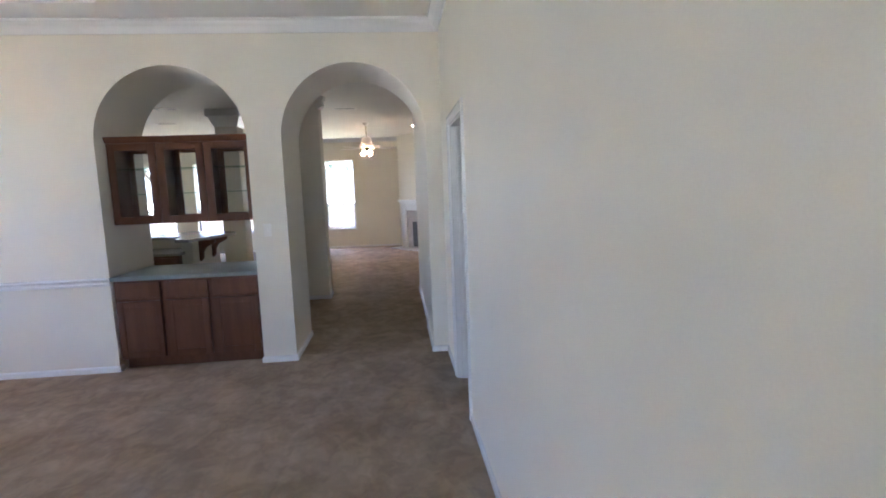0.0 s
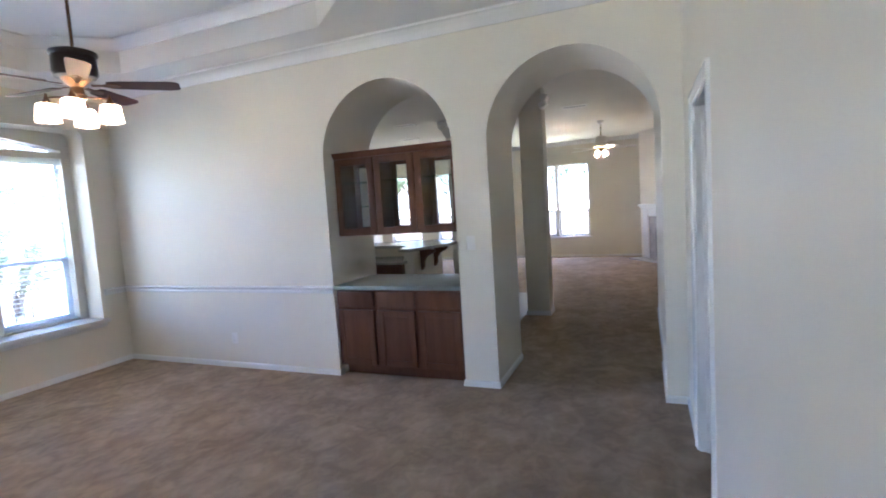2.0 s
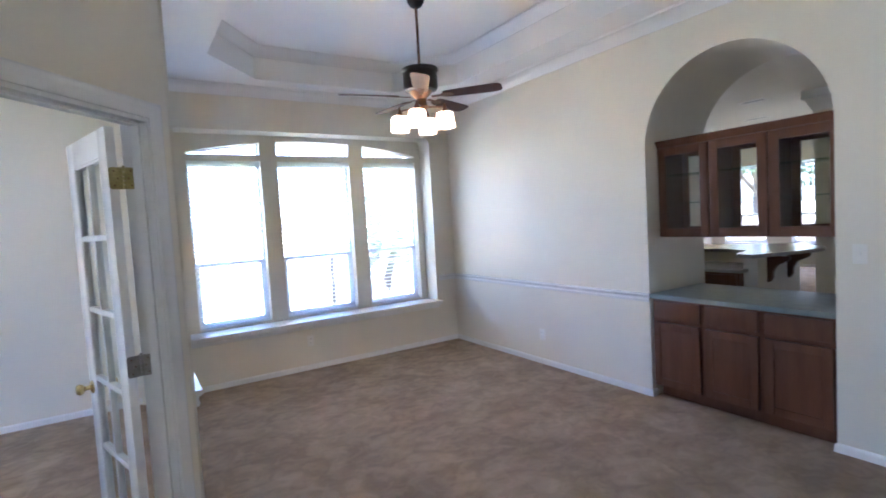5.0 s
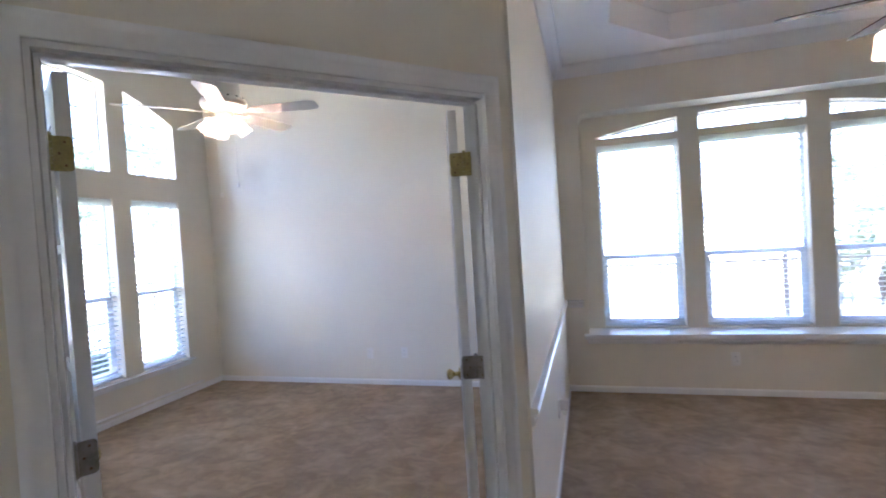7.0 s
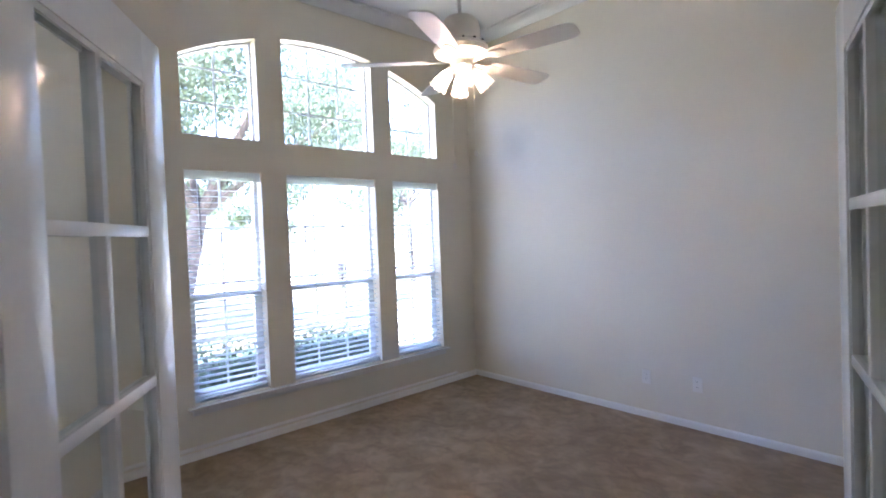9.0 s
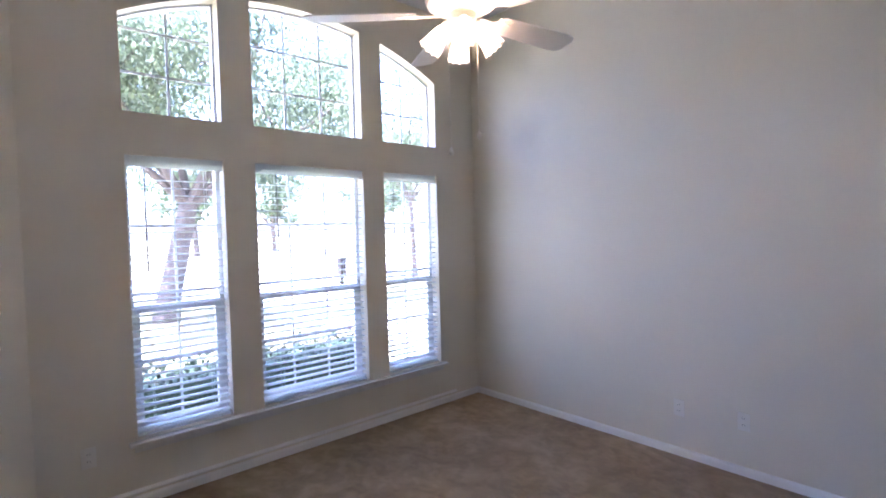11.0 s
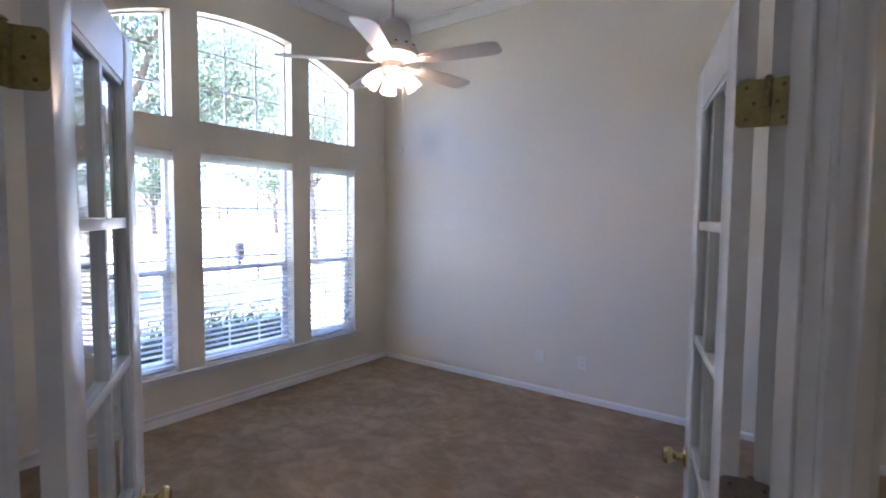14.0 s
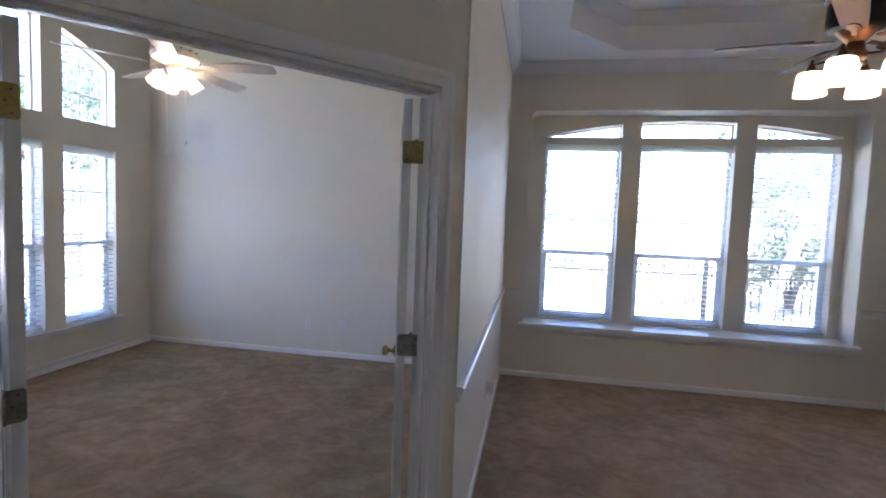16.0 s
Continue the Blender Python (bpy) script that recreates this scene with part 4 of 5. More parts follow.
# ---- ceiling fans ----
def ceiling_fan(m, ceiling_z, body, blade, shade, metal, angle, square, label, chains, bulb):
    """A five-bladed fan with a four-shade light kit; its origin lies at the hub, in the plane of the blades."""
    fan = thing("ceiling_fan", m, label, "ceiling fan")
    zc = ceiling_z - m.translation.z
    bm = bmesh.new()
    tube(bm, [(0, 0, 0.10), (0, 0, zc - 0.03)], [0.011, 0.011], 12)
    part("downrod", bm, metal, fan)
    bm = bmesh.new()
    lathe(bm, [(0.070, zc - 0.002), (0.068, zc - 0.02), (0.045, zc - 0.055), (0.016, zc - 0.068)], 24)
    part("canopy", bm, body, fan)
    bm = bmesh.new()
    if square:
        lathe(bm, [(0.02, 0.235), (0.12, 0.232), (0.148, 0.222), (0.150, 0.205), (0.138, 0.190), (0.140, 0.070), (0.128, 0.050), (0.095, 0.040), (0.05, 0.036)], 32)
    else:
        lathe(bm, [(0.02, 0.205), (0.050, 0.201), (0.082, 0.188), (0.102, 0.165), (0.110, 0.130), (0.112, 0.062), (0.122, 0.048), (0.148, 0.034), (0.155, 0.014), (0.146, -0.006), (0.105, -0.022), (0.05, -0.026)], 32)
    part("motor_housing", bm, body, fan)
    bm = bmesh.new()
    if square:
        lathe(bm, [(0.095, 0.040), (0.070, 0.010), (0.040, -0.02), (0.044, -0.06), (0.058, -0.075), (0.050, -0.10), (0.020, -0.115)], 28)
    else:
        lathe(bm, [(0.10, -0.022), (0.085, -0.032), (0.060, -0.044), (0.062, -0.075), (0.045, -0.095), (0.020, -0.105)], 28)
    part("switch_housing", bm, metal, fan)
    if not square:
        for k in range(14):
            a = 2 * math.pi * k / 14
            bm = bmesh.new()
            box(bm, 0.112, 0.1445, -0.005, 0.005, 0.037, 0.046, 0.0, Matrix.Rotation(a, 4, "Z"))
            part("vent_slot", bm, SLOT, fan)
    outline = [(0.19, -0.042), (0.22, -0.055), (0.40, -0.064), (0.60, -0.070), (0.645, -0.062), (0.665, -0.040), (0.665, 0.040), (0.645, 0.062), (0.60, 0.070), (0.40, 0.064), (0.22, 0.055), (0.19, 0.042)]
    for k in range(5):
        rz = pose(0, 0, 0 if square else -0.042) @ Matrix.Rotation(radians(angle + 72 * k), 4, "Z") @ Matrix.Rotation(radians(-11), 4, "X")
        bm = bmesh.new()
        prism(bm, outline, -0.003, 0.003)
        bl = part("blade", bm, blade, fan, at=rz)
        bm = bmesh.new()
        prism(bm, [(0.09, -0.016), (0.16, -0.012), (0.20, -0.034), (0.26, -0.026), (0.28, 0), (0.26, 0.026), (0.20, 0.034), (0.16, 0.012), (0.09, 0.016)], -0.0085, -0.0032)
        part("blade_iron", bm, metal, bl)
    for k in range(4):
        a = radians(45 + 90 * k + (2.0 if square else 7.8))
        ca, sa = math.cos(a), math.sin(a)
        if square:
            bm = bmesh.new()
            tube(bm, [(0.03 * ca, 0.03 * sa, -0.085), (0.16 * ca, 0.16 * sa, -0.094), (0.182 * ca, 0.182 * sa, -0.098), (0.190 * ca, 0.190 * sa, -0.118)], [0.007, 0.007, 0.007, 0.007], 8)
            lathe(bm, [(0.026, -0.142), (0.026, -0.122), (0.020, -0.112), (0.008, -0.080), (0.010, -0.072), (0.003, -0.066)], 14, pose(0.190 * ca, 0.190 * sa, 0))
            part("light_arm", bm, metal, fan)
            at = pose(0.190 * ca, 0.190 * sa, 0)
            bm = bmesh.new()
            lathe(bm, [(0.026, -0.138), (0.058, -0.142), (0.066, -0.150), (0.080, -0.264), (0.077, -0.268), (0.063, -0.156), (0.055, -0.148), (0.022, -0.144)], 28, at, False)
            sh = part("shade", bm, shade, fan, "lit frosted glass shade")
            bm = bmesh.new()
            lathe(bm, [(0.004, -0.225), (0.021, -0.214), (0.027, -0.194), (0.015, -0.158), (0.010, -0.146)], 14, at)
            part("bulb", bm, bulb, sh)
        else:
            tilt = pose(0.055 * ca, 0.055 * sa, -0.075) @ Matrix.Rotation(a, 4, "Z") @ Matrix.Rotation(radians(-37), 4, "Y")
            bm = bmesh.new()
            lathe(bm, [(0.010, 0.0), (0.020, -0.015), (0.024, -0.045), (0.020, -0.05)], 14, tilt)
            part("lamp_socket", bm, metal, fan)
            bm = bmesh.new()
            prof = [(0.022, -0.036), (0.029, -0.048), (0.034, -0.075), (0.040, -0.108), (0.049, -0.140)]
            seg = 30
            rings = []
            for i, (r, z) in enumerate(prof):
                wv = 0.0045 * i / 4
                rings.append([bm.verts.new(tilt @ Vector(((r + wv * math.cos(10 * 2 * math.pi * q / seg)) * math.cos(2 * math.pi * q / seg), (r + wv * math.cos(10 * 2 * math.pi * q / seg)) * math.sin(2 * math.pi * q / seg), z - (0.004 * math.cos(10 * 2 * math.pi * q / seg) if i == 4 else 0)))) for q in range(seg)])
            for ra, rb in zip(rings, rings[1:]):
                for q in range(seg):
                    bm.faces.new((ra[q], ra[(q + 1) % seg], rb[(q + 1) % seg], rb[q]))
            sh = part("shade", bm, shade, fan, "lit fluted glass shade")
            bm = bmesh.new()
            lathe(bm, [(0.004, -0.112), (0.018, -0.103), (0.022, -0.088), (0.013, -0.058), (0.010, -0.045)], 14, tilt)
            part("bulb", bm, bulb, sh)
    for x, y, z in chains:
        bm = bmesh.new()
        tube(bm, [(x, y, -0.085), (x, y, z + 0.02)], [0.0013, 0.0013], 5)
        part("pull_chain", bm, metal, fan)
        bm = bmesh.new()
        lathe(bm, [(0.003, z + 0.02), (0.010, z + 0.008), (0.012, z - 0.004), (0.006, z - 0.014)], 12, pose(x, y, 0))
        part("chain_knob", bm, WHITE, fan)
    return fan


ceiling_fan(pose(-3.40, 3.47, 2.585), TZ, BRONZE, BLADE_DARK, SHADE_COOL, COPPERY, 41, True, "dark bronze ceiling fan with four lit drum shades", (), BULB)
ceiling_fan(pose(-3.38, -0.59, 2.555), H2, WHITE, WHITE, SHADE, WHITE, 30, False, "white ceiling fan with four lit fluted shades", ((0.06, -0.02, -0.625), (-0.07, 0.02, -0.55)), BULB)
ceiling_fan(pose(-0.41, 11.5, 2.55), H1, WHITE, WHITE, SHADE, BRASS_OLD, 10, False, "white ceiling fan with lit shades in the family room", (), BULB_WARM)


# ---- kitchen and family room beyond the arches ----
def corbel(bm, m):
    prism(bm, [(0, 0), (0.20, 0), (0.20, -0.03), (0.15, -0.06), (0.09, -0.09), (0.05, -0.15), (0.045, -0.22), (0.02, -0.26), (0, -0.26)], -0.022, 0.022, m @ Matrix(((1, 0, 0, 0), (0, 0, 1, 0), (0, 1, 0, 0), (0, 0, 0, 1))))


pen = thing("kitchen_peninsula", pose(-2.6, 6.6, 0), "kitchen peninsula with a raised snack bar and dark corbels", "kitchen counter")
inv = pose(2.6, -6.6, 0)
bm = bmesh.new()
box(bm, -5.2, -2.40, 6.40, 6.98, 0.10, 0.885, 0, inv)
box(bm, -5.2, -2.42, 6.46, 6.96, 0.0, 0.10, 0, inv)
part("cabinet_base", bm, WOOD, pen)
for k in range(5):
    bm = bmesh.new()
    panel_door(bm, -5.18 + 0.555 * k, -4.64 + 0.555 * k, 0.13, 0.86, 6.380)
    for v in bm.verts:
        v.co = inv @ v.co
    part("cabinet_door", bm, WOOD, pen)
bm = bmesh.new()
box(bm, -5.25, -2.36, 6.34, 7.0, 0.885, 0.92, 0.006, inv)
part("worktop", bm, BAR_TOP, pen)
bm = bmesh.new()
box(bm, -5.2, -2.6, 7.0, 7.12, 0, 1.03, 0, inv)
prism(bm, [(-2.40, 6.48), (-2.28, 6.50), (-2.30, 7.45), (-2.62, 7.60), (-2.66, 7.10), (-2.40, 7.0)], 0, 1.03, inv)
part("knee_wall", bm, WALL, pen)
bm = bmesh.new()
prism(bm, [(-2.44, 6.42), (-2.27, 6.38), (-2.04, 7.20), (-2.06, 7.45), (-2.55, 7.95), (-3.0, 7.62), (-5.25, 7.62), (-5.25, 6.96), (-2.80, 6.96), (-2.55, 6.85)], 1.032, 1.068, inv)
part("bar_top", bm, BAR_TOP, pen)
for y in (6.72, 7.15):
    bm = bmesh.new()
    corbel(bm, inv @ pose(-2.285, y, 1.03, 0, 0, 0))
    part("corbel", bm, WOOD, pen, "dark carved wooden corbel")
kcol = thing("bar_column", pose(-2.70, 9.6, 0), "square cream column with a flared capital", "column", kind="structure")
bm = bmesh.new()
box(bm, -0.19, 0.19, -0.19, 0.19, 0, 2.78, 0.01)
part("shaft", bm, WALL, kcol)
bm = bmesh.new()
lathe(bm, [(0.27, 2.76), (0.30, 2.80), (0.36, 2.90), (0.42, 2.93), (0.42, H1 - 0.003)], 4, pose(0, 0, 0, 0, 0, 45))
part("capital", bm, TRIM, kcol)
orn = thing("glass_jar", pose(-2.03, 5.30, uz0 + 0.2765), "small amber glass jar on the lower glass shelf", "jar")
bm = bmesh.new()
lathe(bm, [(0.030, 0.0), (0.040, 0.010), (0.044, 0.060), (0.036, 0.105), (0.022, 0.122), (0.022, 0.140)], 20, None, False)
part("body", bm, AMBER, orn)
bm = bmesh.new()
lathe(bm, [(0.024, 0.138), (0.026, 0.146), (0.018, 0.158), (0.006, 0.166)], 16)
part("lid", bm, BRASS, orn)


def vent(x, y, w, d):
    v = thing("ceiling_vent", pose(x, y, H1), "white louvred air vent in the ceiling", "vent", "ceiling vents")
    bm = bmesh.new()
    for e in ((-w / 2, w / 2, -d / 2, -d / 2 + 0.02), (-w / 2, w / 2, d / 2 - 0.02, d / 2), (-w / 2, -w / 2 + 0.02, -d / 2, d / 2), (w / 2 - 0.02, w / 2, -d / 2, d / 2)):
        box(bm, *e, -0.012, -0.001)
    part("frame", bm, WHITE, v)
    bm = bmesh.new()
    box(bm, -w / 2 + 0.02, w / 2 - 0.02, -d / 2 + 0.02, d / 2 - 0.02, -0.003, -0.001)
    part("backing", bm, SLOT, v)
    for k in range(3):
        y0 = -d / 2 + 0.05 + (d - 0.10) * k / 2
        bm = bmesh.new()
        box(bm, -w / 2 + 0.02, w / 2 - 0.02, y0 - 0.003, y0 + 0.003, -0.008, -0.005)
        part("slat", bm, WHITE, v)


vent(-3.58, 9.25, 0.36, 0.18)
vent(-4.31, 10.93, 0.40, 0.20)
vent(-0.66, 9.57, 0.40, 0.20)
alarm = thing("wall_spotlight", pose(-0.80, 7.66, 2.80), "small white twin spotlight high beside the column", "spotlight")
bm = bmesh.new()
box(bm, -0.055, 0.0, 0.0, 0.04, -0.06, 0.10, 0.004)
part("base", bm, WHITE, alarm)
for s, z in ((-1, -0.02), (1, 0.07)):
    bm = bmesh.new()
    box(bm, -0.05, 0.045, -0.075, -0.004, -0.038, 0.038, 0.006, pose(0.012 * s, 0, z, 0, 25 * s, -20))
    part("lamp_head", bm, WHITE, alarm)
can = thing("recessed_light", pose(0.66, 13.69 - 1.6, H1), "small lit recessed ceiling light", "downlight")
bm = bmesh.new()
lathe(bm, [(0.075, -0.006), (0.075, -0.001), (0.055, -0.001), (0.055, -0.006)], 20, None, False)
part("ring", bm, WHITE, can)
bm = bmesh.new()
lathe(bm, [(0.002, -0.003), (0.054, -0.003)], 20, None, False)
part("lens", bm, DOWNLIGHT, can)

fire = thing("fireplace", axes((0.27 + 0.515, 13.45, 0), (0.566, -0.824), (0.824, 0.566)), "white fireplace mantel round a grey stone hearth", "fireplace")
bm = bmesh.new()
box(bm, -0.80, 0.80, -0.16, -0.002, 1.26, 1.31, 0.008)
box(bm, -0.76, 0.76, -0.12, -0.002, 1.20, 1.26, 0.006)
part("mantel_shelf", bm, TRIM, fire)
for s in (-1, 1):
    bm = bmesh.new()
    box(bm, *sorted((s * 0.74, s * 0.56)), -0.07, -0.002, 0.0, 1.20, 0.006)
    part("pilaster", bm, TRIM, fire)
bm = bmesh.new()
box(bm, -0.56, 0.56, -0.06, -0.002, 1.02, 1.20, 0.006)
part("frieze", bm, TRIM, fire)
bm = bmesh.new()
box(bm, -0.555, 0.555, -0.03, -0.002, 0.0, 1.02)
part("surround", bm, STONE, fire)
bm = bmesh.new()
box(bm, -0.30, 0.38, -0.034, -0.030, 0.06, 0.72)
part("firebox", bm, SLOT, fire)
bm = bmesh.new()
box(bm, -0.80, 0.80, -0.45, -0.075, 0.002, 0.03, 0.006)
part("hearth", bm, STONE, fire)

# ---- outdoors ----
GZ = -0.18
bm = bmesh.new()
box(bm, -600, 600, -600, 600, GZ - 0.5, GZ)
solid("ground", bm, LAWN, "sunlit dry lawn round the house", "lawn")
bm = bmesh.new()
box(bm, -200, 200, -27, -18, GZ - 0.1, GZ + 0.012)
solid("road", bm, ROAD, "pale sunlit street", "street")
bm = bmesh.new()
box(bm, -200, 200, -16.6, -15.3, GZ - 0.1, GZ + 0.02)
box(bm, -9.2, -6.4, -18.0, -3.4, GZ - 0.1, GZ + 0.016)
solid("pavement", bm, ROAD, "pale concrete pavement and drive", "pavement")
# Overhang added out of view to keep high sky light off the office.
bm = bmesh.new()
box(bm, -6.2, 1.4, -3.30, OY - 0.172, 3.62, 3.80, 0.01)
box(bm, -6.2, 1.4, -3.34, -3.30, 3.56, 3.82, 0.004)
solid("eave", bm, TRIM, "unseen painted eave added to block sky light at the office windows", "eave")
bm = bmesh.new()
prism(bm, [(-5.9, -2.66), (1.0, -2.76), (1.0, -2.85), (-5.9, -2.75)], GZ, 0.0)
solid("wall_footing", bm, BRICKY, "brick footing below the office windows", "wall")


def leaf_cloud(bm, centre, radii, n, size, rnd, hollow=0.55):
    for _ in range(n):
        while True:
            p = Vector((rnd.uniform(-1, 1), rnd.uniform(-1, 1), rnd.uniform(-1, 1)))
            if hollow < p.length < 1:
                break
        p = Vector(centre) + Vector((p.x * radii[0], p.y * radii[1], p.z * radii[2]))
        q = Euler((rnd.uniform(0, 6.3), rnd.uniform(0, 6.3), rnd.uniform(0, 6.3))).to_matrix()
        s = size * rnd.uniform(0.6, 1.4)
        vs = [bm.verts.new(p + q @ Vector(c)) for c in ((-s, 0, 0), (0, -0.45 * s, 0.08 * s), (s, 0, 0), (0, 0.45 * s, 0.08 * s))]
        bm.faces.new(vs)


def tree(base, lean, fork, height, spread, trunk_r, seed, bark, leaf, n, size, label, limbs=6):
    """A forked trunk with tapering limbs and a loose crown of leaves gathered round the twig ends."""
    rnd = random.Random(seed)
    t = thing("tree", pose(*base), label, "tree")
    bm = bmesh.new()
    f = Vector((lean[0], lean[1], fork))
    tube(bm, [(0, 0, -0.3), f * 0.15 + Vector((0, 0, 0.02)), f * 0.5, f * 0.8, f], [trunk_r * 1.5, trunk_r * 1.12, trunk_r, trunk_r * 0.92, trunk_r * 0.85], 12)
    ends = []
    for k in range(limbs):
        a = 2 * math.pi * (k + rnd.uniform(-0.25, 0.25)) / limbs
        out = spread * rnd.uniform(0.45, 0.8)
        e = f + Vector((math.cos(a) * out, math.sin(a) * out, (height - fork) * rnd.uniform(0.45, 0.85)))
        mid = f.lerp(e, 0.5) + Vector((rnd.uniform(-0.3, 0.3), rnd.uniform(-0.3, 0.3), rnd.uniform(0.0, 0.5)))
        r = trunk_r * rnd.uniform(0.42, 0.62)
        tube(bm, [f - Vector((0, 0, 0.12)), f.lerp(mid, 0.5), mid, mid.lerp(e, 0.6), e], [r, r * 0.85, r * 0.62, r * 0.4, r * 0.15], 8)
        for _ in range(5):
            s = f.lerp(mid, rnd.uniform(0.5, 1)) if rnd.random() < 0.4 else mid.lerp(e, rnd.uniform(0.1, 0.9))
            d = Vector((rnd.uniform(-1, 1), rnd.uniform(-1, 1), rnd.uniform(-0.35, 0.8))).normalized() * spread * rnd.uniform(0.25, 0.5)
            tube(bm, [s, s + d * 0.5 + Vector((0, 0, 0.1)), s + d], [r * 0.28, r * 0.18, r * 0.05], 5)
            ends += [s + d, s + d * 0.6]
        ends += [e, mid.lerp(e, 0.7)]
    part("trunk", bm, bark, t)
    bm = bmesh.new()
    each = max(1, n // len(ends))
    for e in ends:
        q = rnd.uniform(0.12, 0.27) * spread
        leaf_cloud(bm, e, (q, q, q * 0.7), each, size, rnd, 0.0)
    tagged(part("crown", bm, leaf, t, smooth=0), kind="stuff")
    return t


tree((-4.35, -10.85, GZ), (-0.55, 0.1), 2.55, 7.6, 5.2, 0.21, 3, BARK, LEAF, 52000, 0.058, "leafy oak on the front lawn with a leaning trunk", 7)
tree((-1.2, -15.6, GZ), (0.2, 0.0), 2.6, 7.2, 4.6, 0.17, 8, BARK, LEAF, 32000, 0.058, "leafy oak near the street", 6)
tree((-9.8, -8.2, GZ), (0.1, 0.1), 0.9, 3.9, 1.7, 0.04, 12, BARK, LEAF, 90, 0.06, "slender young tree with few leaves beside the drive", 4)
tree((-13.6, -14.0, GZ), (0.2, 0.1), 3.0, 8.6, 4.6, 0.10, 31, BARK, LEAF, 24000, 0.06, "leafy tree beside the street", 6)
tree((-10.6, 6.2, GZ), (0.1, 0.75), 2.5, 6.4, 3.2, 0.095, 21, BARK_PALE, LEAF, 12000, 0.048, "tree with a pale sunlit trunk beside the fence", 5)
for i, (x, y, s) in enumerate(((-34, -46, 1.2), (-24, -52, 1.0), (-15, -48, 1.15), (-6, -54, 1.1), (3, -47, 1.0), (12, -52, 1.2), (-45, -40, 1.1), (-40, 30, 1.2), (-44, -26, 1.0), (-16, 32, 1.0))):
    tree((x, y, GZ), (0.2, 0.1), 2.6 * s, 8.0 * s, 5.0 * s, 0.25, 40 + i, BARK, LEAF_FAR, 2200, 0.26, "leafy tree far beyond the street", 5)

for i, (x, y, s) in enumerate(((-9.6, 22.0, 0.95), (-5.0, 22.6, 1.0), (0.6, 22.2, 0.95), (4.6, 21.6, 0.9))):
    tree((x, y, GZ), (0.2, -0.2), 2.3 * s, 7.0 * s, 4.6 * s, 0.16, 70 + i, BARK, LEAF, 9000, 0.11, "leafy tree behind the board fence", 6)

bush = thing("bush", pose(-12.0, 7.25, GZ), "dense green bush behind the pale tree", "bush")
rnd = random.Random(77)
bm = bmesh.new()
for k in range(7):
    a = 0.9 * k
    tube(bm, [(0, 0, -0.1), (0.25 * math.cos(a), 0.25 * math.sin(a), 0.9), (0.6 * math.cos(a), 0.6 * math.sin(a), 1.9)], [0.035, 0.025, 0.008], 6)
part("stems", bm, BARK, bush)
bm = bmesh.new()
for k in range(26):
    c = (rnd.uniform(-0.7, 0.7), rnd.uniform(-0.85, 0.75), rnd.uniform(0.55, 2.9))
    leaf_cloud(bm, c, (0.42, 0.42, 0.38), 300, 0.04, rnd, 0.0)
tagged(part("leaves", bm, LEAF, bush, smooth=0), kind="stuff")
hedge = thing("hedge", pose(-3.7, -3.45, GZ), "clipped dark green hedge below the office windows", "hedge")
rnd = random.Random(5)
bm = bmesh.new()
box(bm, -0.95, 1.75, -0.26, 0.26, 0.0, 0.68, 0.08)
part("core", bm, HEDGE, hedge)
bm = bmesh.new()
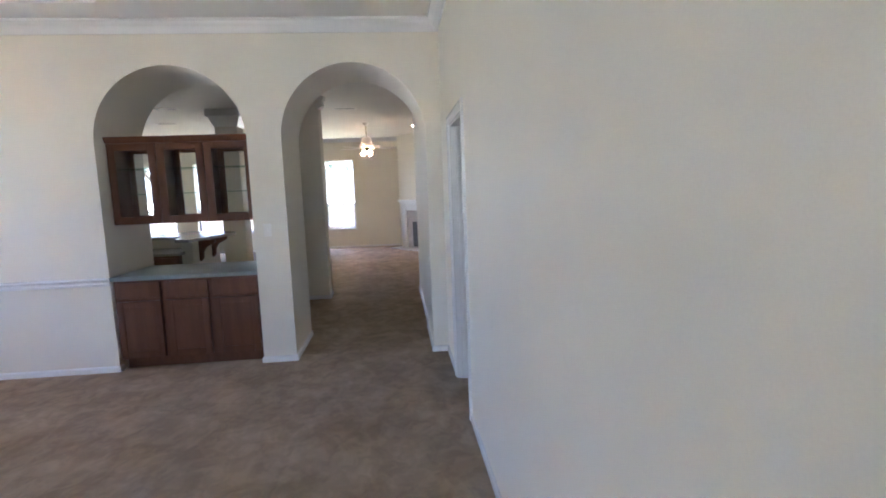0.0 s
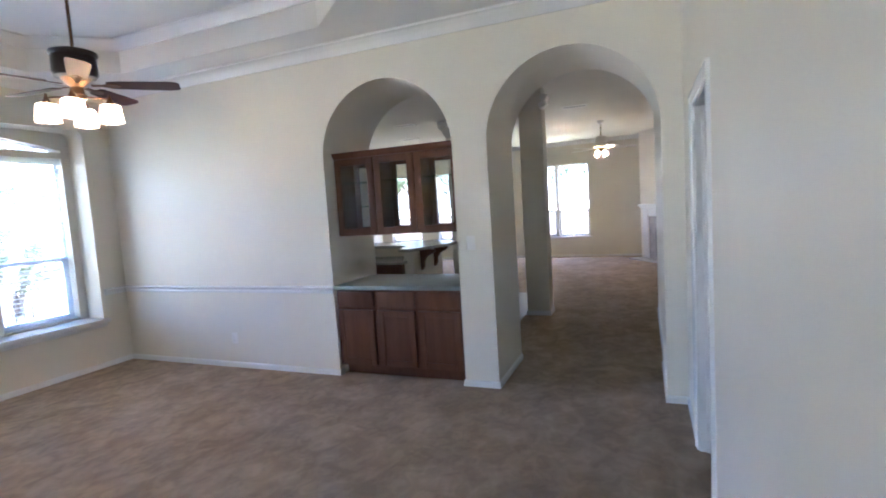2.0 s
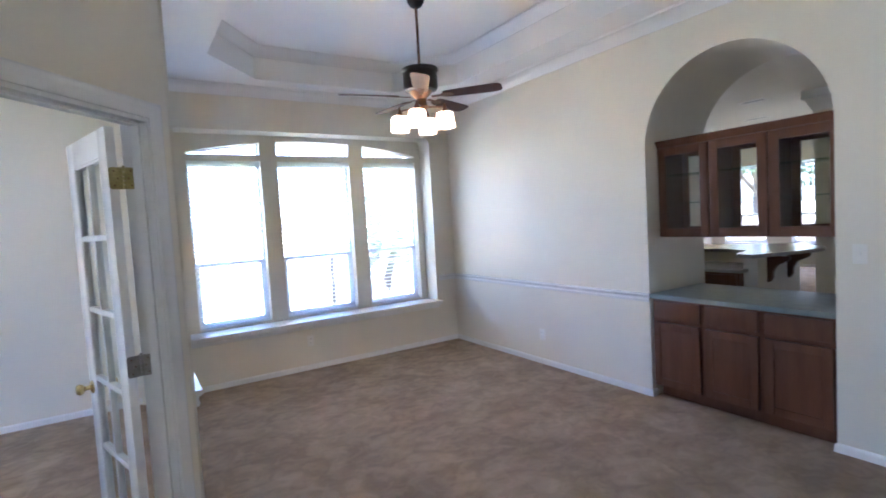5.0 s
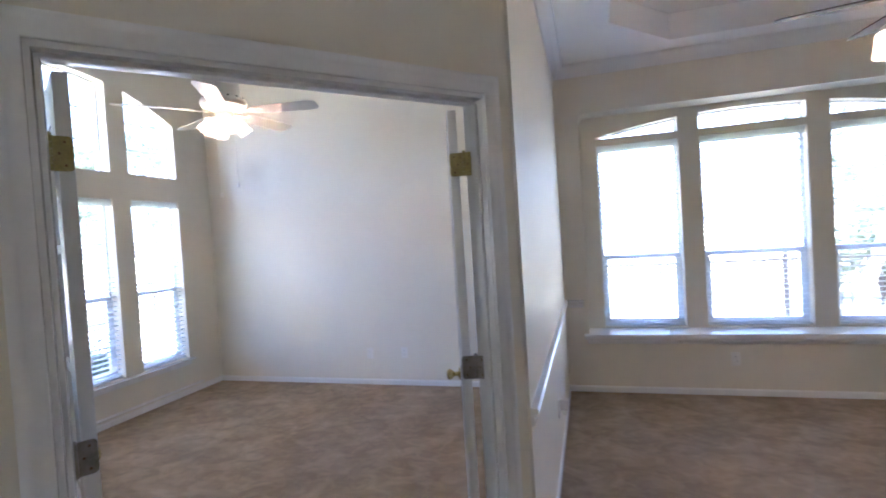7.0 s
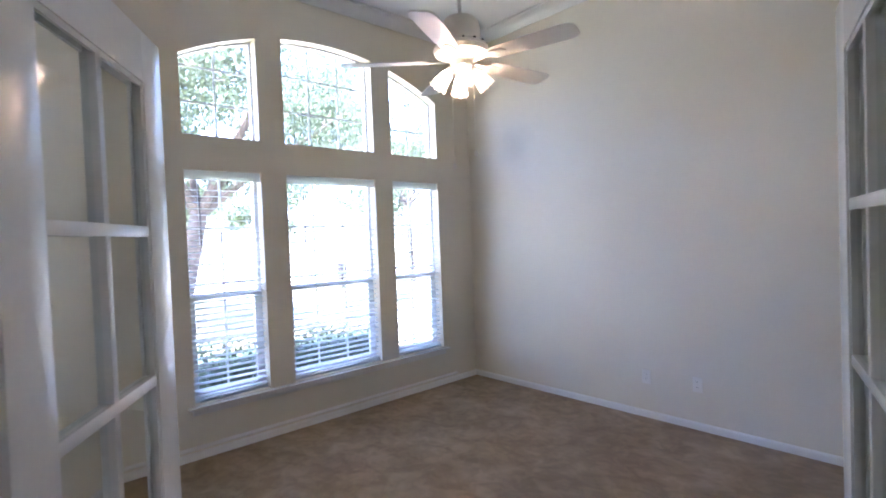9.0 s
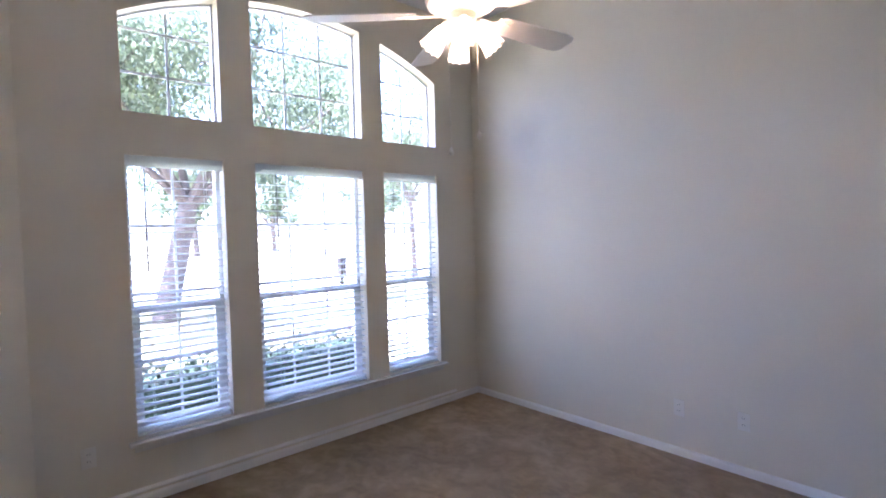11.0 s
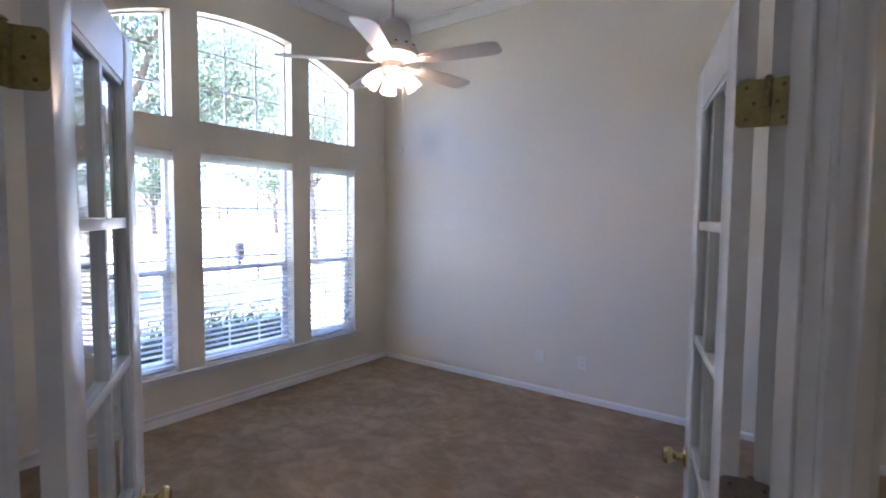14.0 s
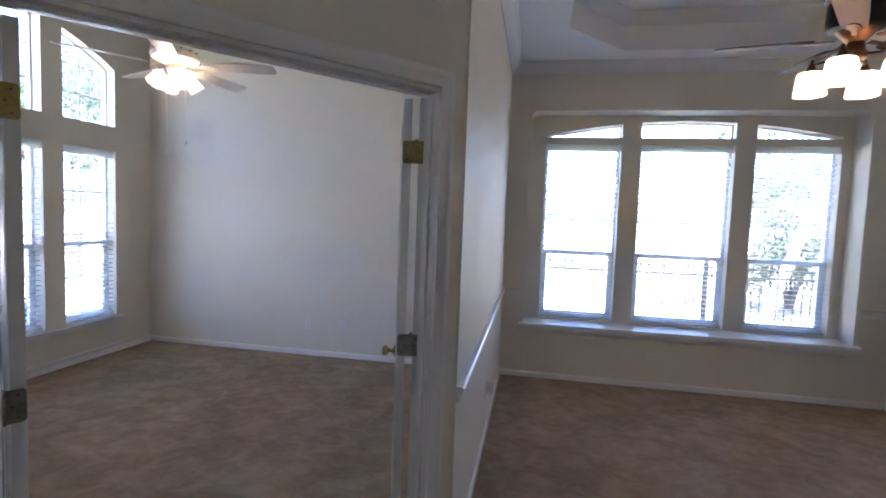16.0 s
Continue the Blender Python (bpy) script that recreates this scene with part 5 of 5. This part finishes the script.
for _ in range(9000):
    x, y, z = rnd.uniform(-1.05, 1.85), rnd.uniform(-0.36, 0.36), rnd.uniform(0.05, 0.80)
    if abs(y) < 0.24 and z < 0.66:
        continue
    q = Euler((rnd.uniform(0, 6.3), rnd.uniform(0, 6.3), rnd.uniform(0, 6.3))).to_matrix()
    s = rnd.uniform(0.016, 0.034)
    bm.faces.new([bm.verts.new(Vector((x, y, z)) + q @ Vector(c)) for c in ((-s, 0, 0), (0, -0.5 * s, 0), (s, 0, 0), (0, 0.5 * s, 0))])
tagged(part("leaves", bm, HEDGE, hedge, smooth=0), kind="stuff")
mail = thing("mailbox", pose(-10.6, -14.3, GZ), "dark mailbox on a post beside the street", "mailbox")
bm = bmesh.new()
box(bm, -0.06, 0.06, -0.06, 0.06, -0.1, 0.56, 0.01)
part("post", bm, BRONZE, mail)
bm = bmesh.new()
box(bm, -0.11, 0.11, -0.16, 0.16, 0.32, 0.92, 0.04)
part("box", bm, BRONZE, mail)

yard = thing("wooden_fence", pose(0, BACK + 5.0, GZ), "pale weathered board fence behind the far rooms", "fence")
bm = bmesh.new()
box(bm, -0.070, 0.070, -0.010, 0.010, 0.02, 1.32, 0.003)
plank = finish("plank", bm, FENCE_WOOD)
for k in range(90):
    s = new("plank", plank)
    s.parent = yard
    s.matrix_basis = pose(-10.5 + 0.15 * k, 0, 0)
for z in (0.25, 1.05):
    bm = bmesh.new()
    box(bm, -10.6, 3.0, 0.011, 0.05, z - 0.04, z + 0.04)
    part("rail", bm, FENCE_WOOD, yard)
for k in range(7):
    bm = bmesh.new()
    box(bm, -10.5 + 2.2 * k - 0.045, -10.5 + 2.2 * k + 0.045, 0.051, 0.14, -0.2, 1.28, 0.004)
    part("post", bm, FENCE_WOOD, yard)

fence = thing("iron_fence", pose(-8.5, 3.2, GZ), "black iron picket fence beyond the dining windows", "fence")
bm = bmesh.new()
box(bm, -0.008, 0.008, -0.008, 0.008, 0.05, 1.16)
pick = finish("picket", bm, IRON)
for k in range(64):
    s = new("picket", pick)
    s.parent = fence
    s.matrix_basis = pose(0, -3.5 + 0.115 * k, 0)
for z in (0.22, 0.98, 1.10):
    bm = bmesh.new()
    box(bm, -0.014, 0.014, -3.6, 3.9, z - 0.012, z + 0.012)
    part("rail", bm, IRON, fence)
for y in (-3.6, -1.2, 1.25, 3.85):
    bm = bmesh.new()
    box(bm, -0.03, 0.03, y - 0.03, y + 0.03, -0.2, 1.24, 0.004)
    part("post", bm, IRON, fence)
